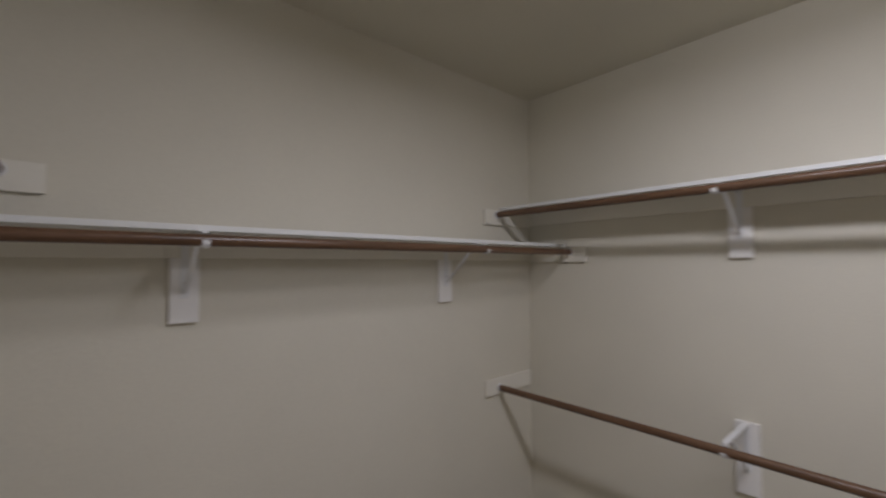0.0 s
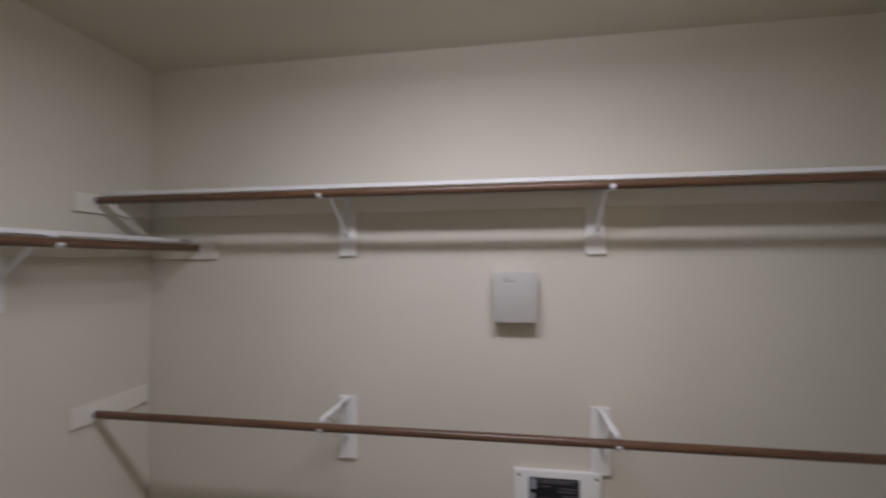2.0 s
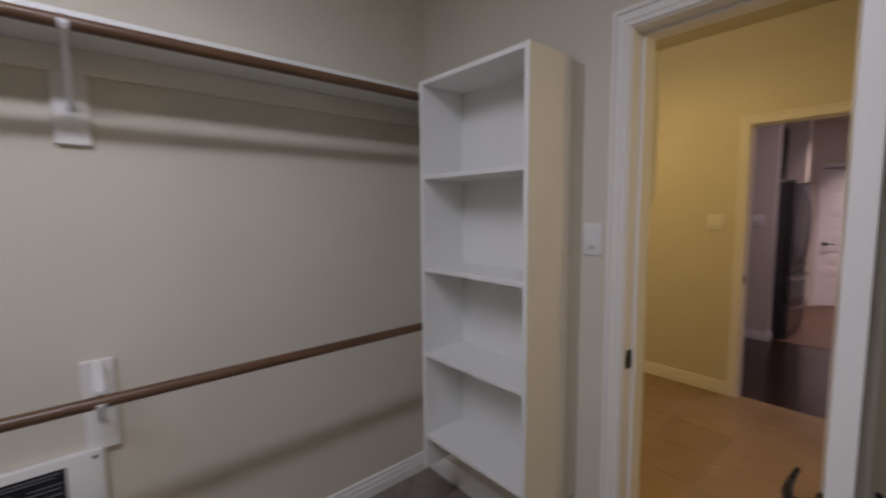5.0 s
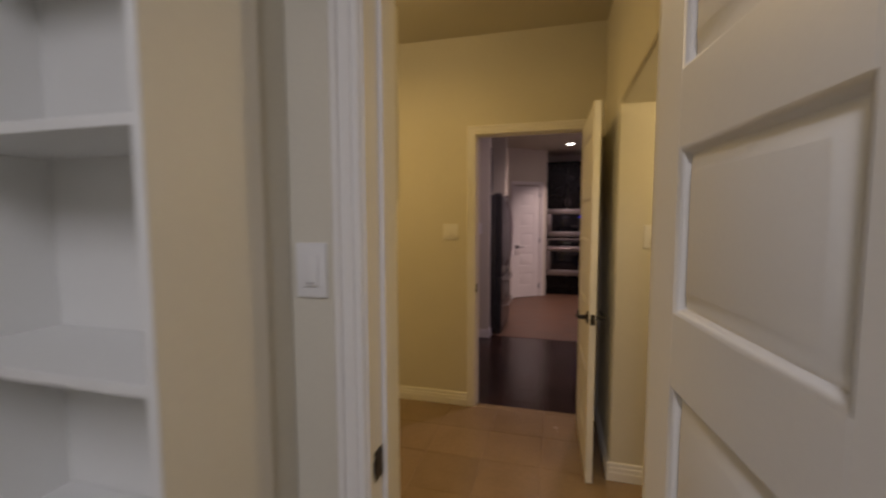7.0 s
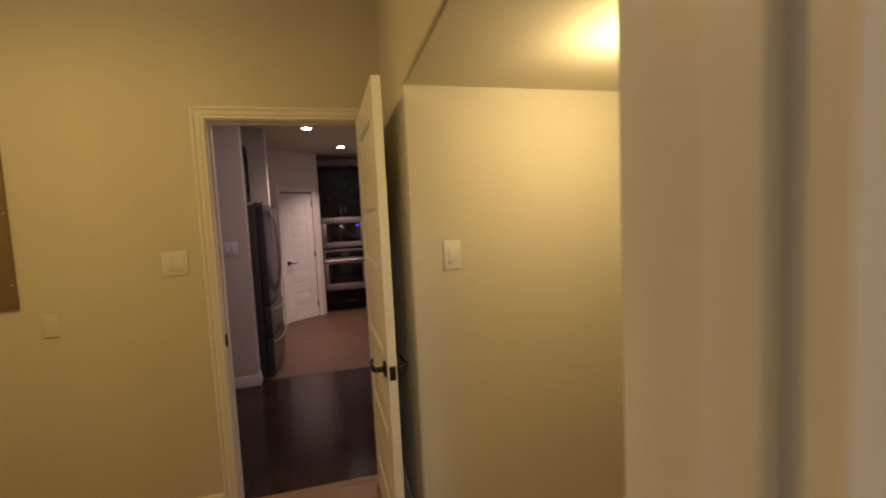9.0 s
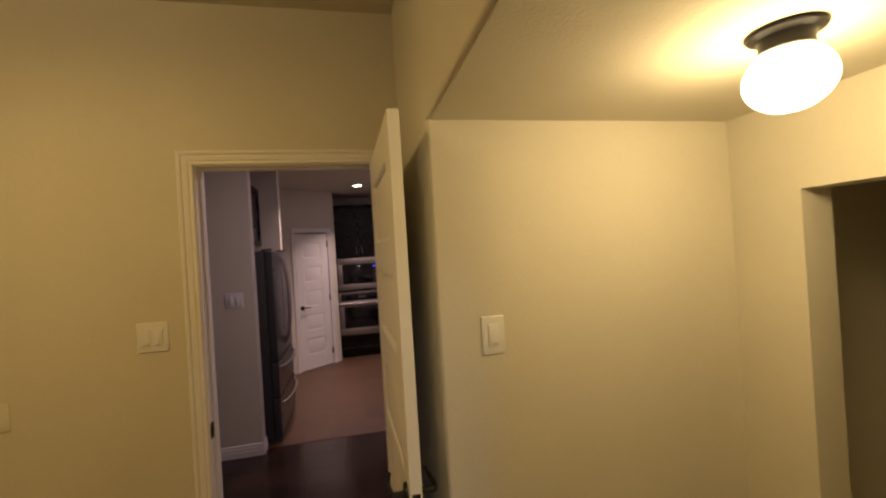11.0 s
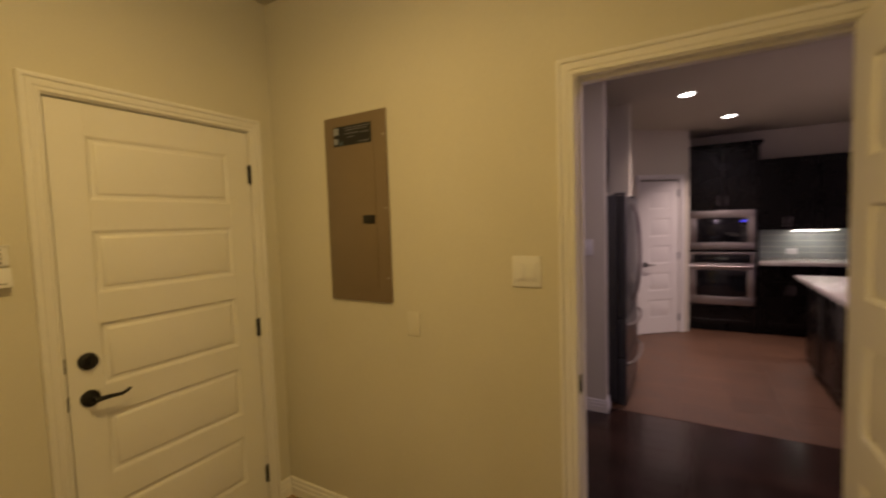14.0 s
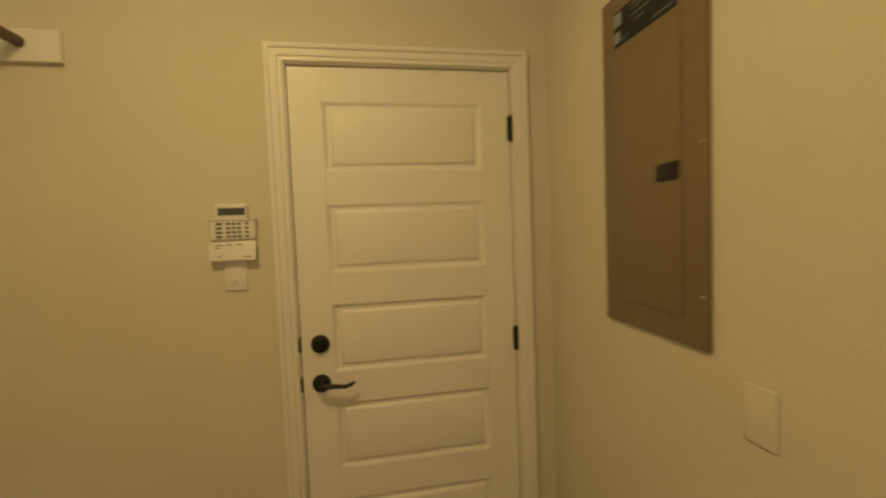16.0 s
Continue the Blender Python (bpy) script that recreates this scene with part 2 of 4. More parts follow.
def casing(parent, w, h, m, name="casing"):
    """A mitred moulding on three sides of an opening w wide and h high, in the plane y = 0, proud towards -y, put in place by m."""
    bm = bmesh.new()
    lines = []
    for u, v in CASING:
        u += 0.005
        lines.append([bm.verts.new(p) for p in ((-u, -v, 0), (-u, -v, h + u), (w + u, -v, h + u), (w + u, -v, 0))])
    for a, b in zip(lines, lines[1:]):
        for i in range(3):
            bm.faces.new((a[i], a[i + 1], b[i + 1], b[i]))
    bm.transform(m)
    return part(name, bm, TRIM, parent)


def baseboard(p0, p1, inward, material=None):
    """A moulded skirting board from p0 to p1 (x, y), standing against a wall whose room side is inward."""
    prof = [(0.0, 0.0), (0.015, 0.0), (0.015, 0.046), (0.009, 0.050), (0.009, 0.055), (0.014, 0.058), (0.012, 0.072), (0.007, 0.076), (0.007, 0.081), (0.011, 0.084), (0.008, 0.097), (0.0, 0.100)]
    bm = bmesh.new()
    a, b, n = Vector((*p0, 0)), Vector((*p1, 0)), Vector((*inward, 0))
    ra = [bm.verts.new(a + n * u + Vector((0, 0, z))) for u, z in prof]
    rb = [bm.verts.new(b + n * u + Vector((0, 0, z))) for u, z in prof]
    for i in range(len(prof) - 1):
        bm.faces.new((ra[i], ra[i + 1], rb[i + 1], rb[i]))
    bm.faces.new(ra)
    bm.faces.new(rb[::-1])
    return single("baseboard", bm, material or TRIM, "white painted moulded baseboard along the wall", "baseboard", "structure")


# ---- plan, in metres ----
XE, XW, YN, CC = 2.355, -0.30, 3.75, 2.69          # closet: east, west, north wall faces, ceiling
ME, MS, MC = 3.10, -2.295, 2.742                   # mudroom: east wall, south wall, ceiling
AX, AY, AC, AW = 0.583, -1.605, 2.03, -0.535       # alcove: mouth, south wall, ceiling, west wall
CD0, CD1 = 0.694, 1.252                            # closet doorway
KD0, KD1 = 0.695, 1.462                            # kitchen doorway
XD0, XD1 = -2.145, -1.330                          # outer doorway, along y
DH = 2.04                                          # doorway height
T, TC = 0.115, 0.170                                # wall thickness; closet south wall
KC = 2.62                                          # kitchen ceiling

# ---- structure ----
wall_x("wall_closet_east", XE, XE + 0.12, 0.0, YN, CC)
wall_y("wall_closet_north", YN, YN + 0.12, XW - 0.12, XE + 0.12, CC)
wall_x("wall_closet_west", XW - 0.12, XW, 0.0, YN, CC)
wall_y("wall_closet_south", -TC, 0.0, AW - 0.12, ME + 0.14, 2.86, [(CD0 - 0.018, CD1 + 0.018, 0.0, DH + 0.018)])
wall_x("wall_mudroom_east", ME, ME + 0.14, MS - T, -TC, 2.86, [(XD0 - 0.018, XD1 + 0.018, 0.0, DH + 0.018)])
wall_y("wall_mudroom_south", MS - T, MS, -3.5, ME, 2.86, [(KD0 - 0.018, KD1 + 0.018, 0.0, DH + 0.018)])


def bullnose(bm, x, y, z, r=0.013):
    """Round the drywall corner edges of bm that lie on the line given by two of x, y and z."""
    line = [(k, v) for k, v in enumerate((x, y, z)) if v is not None]
    es = [e for e in bm.edges if all(abs(p.co[k] - v) < 1e-4 for p in e.verts for k, v in line)]
    bmesh.ops.bevel(bm, geom=es, offset=r, segments=5, affect="EDGES", profile=0.5)
    return bm


bmw = bullnose(box(AW - 0.12, AX, MS, AY, 0, AC), AX, AY, None)
bx(bmw, AW - 0.12, AX, MS, AY, AC, 2.86)
single("wall_mudroom_west_stub", bmw, WALL, "cream drywall block with a rounded corner beside the alcove", "wall", "structure")
bmw = bullnose(box(AW - 0.12, AX, AY, -TC, AC, 2.86), AX, None, AC)
single("wall_header_over_alcove", bmw, WALL, "cream drywall header with a rounded edge above the alcove", "wall", "structure")
wall_x("wall_alcove_west", AW - 0.12, AW, AY, -TC, AC, [(-1.361, -0.55, 0.0, 1.742)])
sheet("ceiling_alcove", AW, AX - 0.015, AY, -TC, AC - 0.004, AC + 0.004, WALL, "low textured cream ceiling of the alcove", "ceiling")
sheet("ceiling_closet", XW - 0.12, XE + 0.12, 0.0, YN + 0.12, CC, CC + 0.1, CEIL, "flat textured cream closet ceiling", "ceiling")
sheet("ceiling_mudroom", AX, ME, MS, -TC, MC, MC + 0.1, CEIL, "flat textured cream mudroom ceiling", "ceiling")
sheet("floor_closet", XW, XE, -0.03, YN, -0.1, 0.0, CARPET, "taupe cut-pile carpet", "floor")
sheet("floor_mudroom", AW - 1.2, ME + 0.14, MS - 0.06, -0.03, -0.1, -0.0028, GROUT, "grouted bed of the tan tile floor", "floor")
# passage behind the opening in the alcove
sheet("wall_passage_west", AW - 1.32, AW - 1.2, AY - 0.3, 0.1, 0, 2.2, WALL, "cream drywall wall of the side passage", "wall")
sheet("wall_passage_south", AW - 1.2, AW - 0.12, AY - 0.3, AY - 0.18, 0, 2.2, WALL, "cream drywall wall of the side passage", "wall")
sheet("wall_passage_north", AW - 1.2, AW - 0.12, -0.02, 0.1, 0, 2.2, WALL, "cream drywall wall of the side passage", "wall")
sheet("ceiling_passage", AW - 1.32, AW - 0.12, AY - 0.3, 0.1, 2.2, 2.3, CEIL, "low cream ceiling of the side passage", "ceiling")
# hall and kitchen
sheet("floor_hall", -3.5, 4.0, -4.235, MS - 0.06, -0.1, -0.006, ESPRESSO, "underlay of the dark plank floor", "floor")
sheet("floor_kitchen", -3.5, 4.0, -7.9, -4.235, -0.1, -0.0022, KGROUT, "grouted bed of the kitchen tile floor", "floor")
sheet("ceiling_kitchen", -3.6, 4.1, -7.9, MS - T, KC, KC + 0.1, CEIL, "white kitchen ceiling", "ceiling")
wall_y("wall_kitchen_south", -7.9, -7.78, -3.5, 4.0, KC)
wall_x("wall_kitchen_east", 4.0, 4.12, -7.9, MS - T, KC)
wall_x("wall_kitchen_west", -3.62, -3.5, -7.9, MS - T, KC, [(-3.95, -2.55, 0.7, 2.3)])
wall_y("wall_hall_partition", -4.25, -4.13, 1.655, 4.0, KC)
PANTRY = Matrix.Translation((1.12, -7.03, 0)) @ Matrix.Rotation(math.atan2(0.33, 0.41), 4, "Z")
bmw = bmesh.new()
bx(bmw, -0.06, 0.085, -0.11, 0.0, 0, KC)
bx(bmw, 0.085, 0.64, -0.11, 0.0, 2.0, KC)
bx(bmw, 0.64, 1.50, -0.11, 0.0, 0, KC)
bmw.transform(PANTRY)
single("wall_pantry", bmw, WALL, "pale drywall wall set at an angle across the corner", "wall", "structure")

sheet("wall_fridge_return", 1.588, 2.298, -5.335, -5.216, 0, KC, WALL, "pale drywall wing wall between the refrigerator and the pantry", "wall")

# ---- doors ----


def panel_mesh(w, h, depth=0.0145, soft=False):
    """A raised door panel w by h, seen from -y: a sunk bevelled groove round a broad raised field."""
    bm = bmesh.new()
    steps = [(0.0, 0.0), (0.003, 0.0012), (0.008, depth * 0.55), (0.011, depth), (0.015, depth), (0.037, 0.0035), (0.041, 0.0025)]
    if soft:
        steps = [(0.0, 0.0), (0.003, 0.001), (0.013, depth), (0.024, depth), (0.033, 0.0022), (0.037, 0.0012)]
    rings = [[bm.verts.new((x, d, z)) for x, z in ((i, i), (w - i, i), (w - i, h - i), (i, h - i))] for i, d in steps]
    for a, b in zip(rings, rings[1:]):
        for k in range(4):
            bm.faces.new((a[k], a[(k + 1) % 4], b[(k + 1) % 4], b[k]))
    bm.faces.new(rings[-1])
    return bm


def lever(parent, side, x, z, direction, y):
    """A bronze lever handle with its round rose, on the face at y; side -1 faces -y; the lever runs towards direction."""
    m = Matrix.Translation((x, y, z)) @ Matrix.Rotation(radians(90 if side < 0 else -90), 4, "X")
    bm = lathe(bmesh.new(), [(0.033, 0.0), (0.033, 0.004), (0.030, 0.009), (0.014, 0.012), (0.011, 0.016), (0.011, 0.045)], 28, m)
    pts = [(0, 0.045, 0), (0.02, 0.050, 0.002), (0.05, 0.050, 0.001), (0.085, 0.048, -0.004), (0.108, 0.044, 0.002), (0.120, 0.040, 0.008)]
    rr = [0.010, 0.0095, 0.008, 0.007, 0.006, 0.005]
    tube(bm, [(x + direction * a, y + side * b, z + c) for a, b, c in pts], rr)
    return part("lever_handle", bm, BRONZE, parent, "dark bronze lever handle on a round rose")


def door_leaf(parent, w, h=2.032, t=0.035, stile=0.114, levers=(-1, 1), latch=True, lever_z=0.905, hinges=True, knuckle=-1, sunk=0.0145):
    """A five-panel door leaf with its hinge edge at x = 0, its faces at y = 0 and t. Hinge knuckles stand on the side of knuckle."""
    leaf = part("leaf", bmesh.new(), DOORP, parent)
    top, n, rail = 0.118, 5, 0.112
    base = 0.205
    ph = (h - 0.008 - top - base - rail * (n - 1)) / n
    bm = bmesh.new()
    z0 = 0.008
    core = 0.0155
    bx(bm, 0, stile, 0, t, z0, h, 0.0015, 1)
    bx(bm, w - stile, w, 0, t, z0, h, 0.0015, 1)
    z = z0
    spans = []
    for i in range(n + 1):
        high = base if i == 0 else (top if i == n else rail)
        bx(bm, stile, w - stile, 0, t, z, z + high)
        if i < n:
            spans.append(z + high)
        z += high + ph
    bx(bm, stile, w - stile, core, t - core, z0, h)
    leaf.data = mesh_of("leaf", bm, DOORP)
    front = mesh_of("panel", panel_mesh(w - 2 * stile, ph, sunk, sunk < 0.012), DOORP)
    for zz in spans:
        for side in (0, 1):
            ob = new("panel", front)
            ob.parent = leaf
            ob.matrix_basis = Matrix.Translation((stile, 0, zz)) if side == 0 else Matrix.Translation((w - stile, t, zz)) @ Matrix.Rotation(math.pi, 4, "Z")
    for s in levers:
        lever(leaf, s, w - 0.062, lever_z, -1, 0 if s < 0 else t)
    if latch:
        part("latch_plate", box(w - 0.001, w + 0.0015, t / 2 - 0.0125, t / 2 + 0.0125, lever_z - 0.028, lever_z + 0.028, 0.0005, 1), BRONZE, leaf, "dark bronze latch plate")
        part("latch_bolt", box(w, w + 0.011, t / 2 - 0.006, t / 2 + 0.006, lever_z - 0.009, lever_z + 0.009, 0.003), BRONZE, leaf)
    if hinges:
        for hz in (0.20, 1.01, 1.82):
            bm = bmesh.new()
            y = -0.005 if knuckle < 0 else t + 0.005
            for k in range(3):
                rod_between(bm, (-0.001, y, hz - 0.045 + k * 0.030), (-0.001, y, hz - 0.045 + k * 0.030 + 0.029), 0.0065, seg=14)
            rod_between(bm, (-0.001, y, hz - 0.050), (-0.001, y, hz + 0.050), 0.0045, seg=10)
            bx(bm, -0.014, 0.012, y - 0.001 * knuckle - 0.001, y - 0.001 * knuckle + 0.002, hz - 0.045, hz + 0.045)
            part("hinge", bm, BRONZE, leaf, "dark bronze butt hinge")
    return leaf


def jamb(parent, w, h, deep, stop_at, m):
    """The lining of an opening w by h, deep along +y from y = 0, with the stop that the leaf closes on."""
    bm = bmesh.new()
    bx(bm, -0.0175, 0, 0, deep, 0, h + 0.0175)
    bx(bm, w, w + 0.0175, 0, deep, 0, h + 0.0175)
    bx(bm, 0, w, 0, deep, h, h + 0.0175)
    bm.transform(m)
    part("jamb", bm, TRIM, parent)
    bm = bmesh.new()
    bx(bm, 0, 0.011, stop_at, stop_at + 0.034, 0, h, 0.002, 1)
    bx(bm, w - 0.011, w, stop_at, stop_at + 0.034, 0, h, 0.002, 1)
    bx(bm, 0.011, w - 0.011, stop_at, stop_at + 0.034, h - 0.011, h, 0.002, 1)
    bm.transform(m)
    part("door_stop", bm, TRIM, parent)


def strike(parent, x, y, z, wide=0.034):
    return part("strike_plate", bx(box(x - 0.0025, x + 0.0015, y - wide / 2, y + wide / 2, z - 0.033, z + 0.033, 0.0006, 1), x - 0.005, x + 0.001, y + wide / 2 - 0.004, y + wide / 2 + 0.006, z - 0.016, z + 0.016, 0.002), BRONZE, parent, "dark bronze strike plate")


# closet door, swung open into the closet
door = thing("door_1", Matrix.Translation((CD0, 0, 0)), "white five-panel closet door standing open into the closet", "door", kind="structure")
w = CD1 - CD0
FACE_N = Matrix.Translation((w, 0, 0)) @ Matrix.Rotation(math.pi, 4, "Z")
casing(door, w, DH, FACE_N)
casing(door, w, DH, Matrix.Translation((0, -TC, 0)))
jamb(door, w, DH, TC, 0.066, FACE_N)
strike(door, w - 0.001, -0.040, 0.91)
CLOSET_LEAF = Matrix.Translation((-0.010, -0.033, 0)) @ Matrix.Rotation(radians(96.3), 4, "Z") @ Matrix.Translation((0, -0.035, 0))
leaf = door_leaf(door, w - 0.018, stile=0.100, knuckle=1)
leaf.matrix_basis = CLOSET_LEAF

# kitchen door, swung open into the mudroom
door = thing("door_2", Matrix.Translation((KD0, MS, 0)), "white five-panel door standing open beside the kitchen doorway", "door", kind="structure")
w = KD1 - KD0
FACE_N = Matrix.Translation((w, 0, 0)) @ Matrix.Rotation(math.pi, 4, "Z")
casing(door, w, DH, FACE_N)
casing(door, w, DH, Matrix.Translation((0, -T, 0)))
jamb(door, w, DH, T, 0.037, FACE_N)
strike(door, w - 0.001, -0.022, 0.91)
leaf = door_leaf(door, w - 0.006, knuckle=1)
leaf.matrix_basis = Matrix.Translation((-0.003, 0.012, 0)) @ Matrix.Rotation(radians(91.2), 4, "Z") @ Matrix.Translation((0, -0.035, 0))

# outer door, shut
door = thing("door_3", Matrix.Translation((ME, XD1, 0)) @ Matrix.Rotation(radians(-90), 4, "Z"), "shut white five-panel outer door with a dark bronze deadbolt and lever", "door", kind="structure")
w = XD1 - XD0
casing(door, w, DH, Matrix.Identity(4))
jamb(door, w, DH, 0.13, 0.045, Matrix.Identity(4))
leaf = door_leaf(door, w - 0.008, t=0.042, levers=(), latch=False, knuckle=1, sunk=0.0105)
leaf.matrix_basis = Matrix.Translation((w - 0.004, 0.044, 0)) @ Matrix.Rotation(math.pi, 4, "Z")
lever(leaf, 1, w - 0.072, 0.905, -1, 0.042)
bm = lathe(bmesh.new(), [(0.033, 0), (0.033, 0.006), (0.030, 0.012), (0.021, 0.015), (0.020, 0.017)], 28, Matrix.Translation((w - 0.074, 0.042, 1.05)) @ Matrix.Rotation(radians(-90), 4, "X"))
bx(bm, w - 0.078, w - 0.070, 0.058, 0.075, 1.036, 1.064, 0.003)
part("deadbolt", bm, BRONZE, leaf, "dark bronze deadbolt with a thumb turn")
for z in (0.905, 1.05):
    part("strike_plate", bx(box(0.0, 0.004, 0.004, 0.030, z - 0.030, z + 0.030, 0.001, 1), -0.0046, 0.0030, -0.0022, 0.0038, z - 0.026, z + 0.026, 0.001, 1), BRONZE, door, "dark bronze strike plate")
part("threshold", box(0, w, 0.0, 0.13, 0.0, 0.012, 0.004), BRONZE, door, "dark metal threshold")

# pantry door
door = thing("door_4", PANTRY @ Matrix.Translation((0.635, 0.0, 0)) @ Matrix.Rotation(math.pi, 4, "Z"), "shut white five-panel pantry door in the kitchen corner", "door", kind="structure")
casing(door, 0.545, 1.99, Matrix.Identity(4))
leaf = door_leaf(door, 0.54, h=1.975, levers=(1,), latch=False, lever_z=0.91, knuckle=1, sunk=0.006)
leaf.matrix_basis = Matrix.Translation((0.5425, 0.037, 0)) @ Matrix.Rotation(math.pi, 4, "Z")

# ---- closet fittings ----


def closet_shelf(length, brackets, label, cleat_ends=(True, True), depth=0.290, drop=0.0):
    """A shelf along +x from 0 to length, its back edge on the wall plane y = 0, its top at z = 0, over a stained rod on brackets."""
    e = thing("closet_shelf", Matrix.Identity(4), label, "shelf")
    part("board", box(0.002, length - 0.002, -depth, -0.001, -0.018, 0, 0.0015, 1), MELAMINE, e, "white painted shelf board")
    part("wall_cleat", box(0.002, length - 0.002, -0.019, -0.001, -0.094, -0.0185, 0.0015, 1), CREAM, e, "cream painted wall cleat")
    ends(e, length, cleat_ends, -0.0185, -0.105, depth + 0.14)
    rod(e, length, cleat_ends, -depth - 0.040, -0.047)
    for x in brackets:
        bracket(e, x, depth + 0.040, -0.094, -0.312, -0.0185, -0.047)
    return e


def ends(e, length, which, z1, z0, reach):
    for on, x0, x1 in ((which[0], 0.002, 0.020), (which[1], length - 0.020, length - 0.002)):
        if on:
            part("end_cleat", box(x0, x1, -reach, -0.020, z0, z1, 0.0015, 1), CREAM, e)


def rod(e, length, which, y, z):
    a = 0.020 if which[0] else 0.002
    b = length - (0.020 if which[1] else 0.002)
    part("hanging_rod", rod_between(bmesh.new(), (a, y, z), (b, y, z), 0.0175, seg=28), RODWOOD, e, "brown stained wooden hanging rod")
    for x, d in ((a, 1), (b, -1)):
        part("rod_socket", rod_between(bmesh.new(), (x, y, z), (x + d * 0.010, y, z), 0.023, seg=24), BRACKET, e)


def bracket(e, x, reach, block_top, block_low, arm_z, rod_z):
    """A wooden wall block with a pressed-steel arm, a brace and a hook round the rod."""
    part("wall_block", box(x - 0.044, x + 0.044, -0.019, -0.001, block_low, block_top - 0.0005, 0.002, 1), TRIM, e)
    bm = bmesh.new()
    y0 = -0.020
    bx(bm, x - 0.013, x + 0.013, y0 - 0.003, y0, arm_z - 0.21, arm_z - 0.001, 0.001, 1)
    bx(bm, x - 0.013, x + 0.013, -reach + 0.022, y0, arm_z - 0.004, arm_z - 0.001, 0.001, 1)
    bx(bm, x - 0.0035, x + 0.0035, -reach + 0.022, y0, arm_z - 0.016, arm_z - 0.003, 0.001, 1)
    part("arm", bm, BRACKET, e)
    part("brace", bar_between(bmesh.new(), (x, y0 - 0.006, arm_z - 0.190), (x, -reach + 0.075, arm_z - 0.012), 0.014, 0.009), BRACKET, e)
    bm = bmesh.new()
    prev = None
    for k in range(11):
        a = radians(80 - k * 26)
        p = (x, -reach + 0.0215 * math.cos(a), rod_z + 0.0215 * math.sin(a))
        if prev:
            bar_between(bm, prev, p, 0.021, 0.004, up=(0, 0.01, 1) if abs(math.cos(a)) < 0.7 else (0, 1, 0.01), bevel=0.0005)
        prev = p
    bx(bm, x - 0.010, x + 0.010, -reach + 0.001, -reach + 0.026, rod_z + 0.019, arm_z - 0.001, 0.002, 1)
    part("rod_hook", bm, BRACKET, e, "white steel rod hook")
    for z in (arm_z - 0.16, arm_z - 0.185):
        part("screw", rod_between(bmesh.new(), (x, y0 - 0.0025, z), (x, y0 - 0.006, z), 0.0045, 0.003, 10), STEEL, e)


EASTWARD = Matrix.Translation((XE, YN, 1.975)) @ Matrix.Rotation(radians(-90), 4, "Z")
s = closet_shelf(YN, (YN - 2.615, YN - 1.418), "long white closet shelf over a brown stained hanging rod")
s.matrix_basis = EASTWARD
NORTHWARD = Matrix.Translation((XW, YN, 1.757))
s = closet_shelf(XE - XW, (0.455 - XW, 1.625 - XW), "white closet shelf over a brown rod on the end wall", depth=0.265)
s.matrix_basis = NORTHWARD
s = closet_shelf(YN, (YN - 2.615, YN - 1.418), "white closet shelf over a brown rod on the far side wall", depth=0.256)
s.matrix_basis = Matrix.Translation((XW + 0.012, 0, 1.948)) @ Matrix.Rotation(radians(90), 4, "Z")


def low_rod(length, brackets, label):
    e = thing("hanging_rail", Matrix.Identity(4), label, "closet rod")
    ends(e, length, (True, True), 0.052, -0.037, 0.425)
    rod(e, length, (True, True), -0.320, 0.0)
    for x in brackets:
        bracket(e, x, 0.320, 0.036, -0.268, 0.034, 0.0)
    return e


s = low_rod(YN, (YN - 2.612, YN - 1.410), "low brown stained hanging rod on white brackets")
s.matrix_basis = Matrix.Translation((XE, YN, 0.930)) @ Matrix.Rotation(radians(-90), 4, "Z")

# shelf unit hung on the wall
BKX0, BKX1, BKD = 1.420, 1.985, 0.326
unit = thing("shelf_unit", Matrix.Translation((BKX0, 0, 0)), "white wall-hung shelf unit with four open shelves beside the doorway", "shelf unit")
bw = BKX1 - BKX0
LOW, HIGH = 0.40, 1.974
part("side_panel", box(0, 0.018, 0.090, BKD, LOW - 0.09, HIGH, 0.0012, 1), CREAM, unit, "cream painted outer side panel")
part("edge_strip", box(-0.0005, 0.0185, BKD + 0.0002, BKD + 0.0022, LOW - 0.09, HIGH, 0.0006, 1), MELAMINE, unit, "white edge strip")
part("side_panel", box(bw - 0.018, bw, 0.090, BKD, LOW - 0.09, HIGH, 0.0012, 1), MELAMINE, unit)
part("spacer", box(0.006, 0.024, 0.0015, 0.0895, LOW - 0.07, HIGH - 0.006, 0.001, 1), WALL, unit, "cream spacer board against the wall")
part("spacer", box(bw - 0.024, bw - 0.006, 0.0015, 0.0895, LOW - 0.07, HIGH - 0.006, 0.001, 1), WALL, unit, "cream spacer board against the wall")
part("back_panel", box(0.0185, bw - 0.0185, 0.090, 0.097, LOW, HIGH - 0.019, 0.0), MELAMINE, unit)
part("top_board", box(0.0185, bw - 0.0185, 0.0975, BKD - 0.001, HIGH - 0.018, HIGH, 0.001, 1), MELAMINE, unit)
for z in (1.594, 1.208, 0.836, 0.465):
    part("shelf_board", box(0.0185, bw - 0.0185, 0.0975, BKD - 0.002, z - 0.018, z, 0.001, 1), MELAMINE, unit)

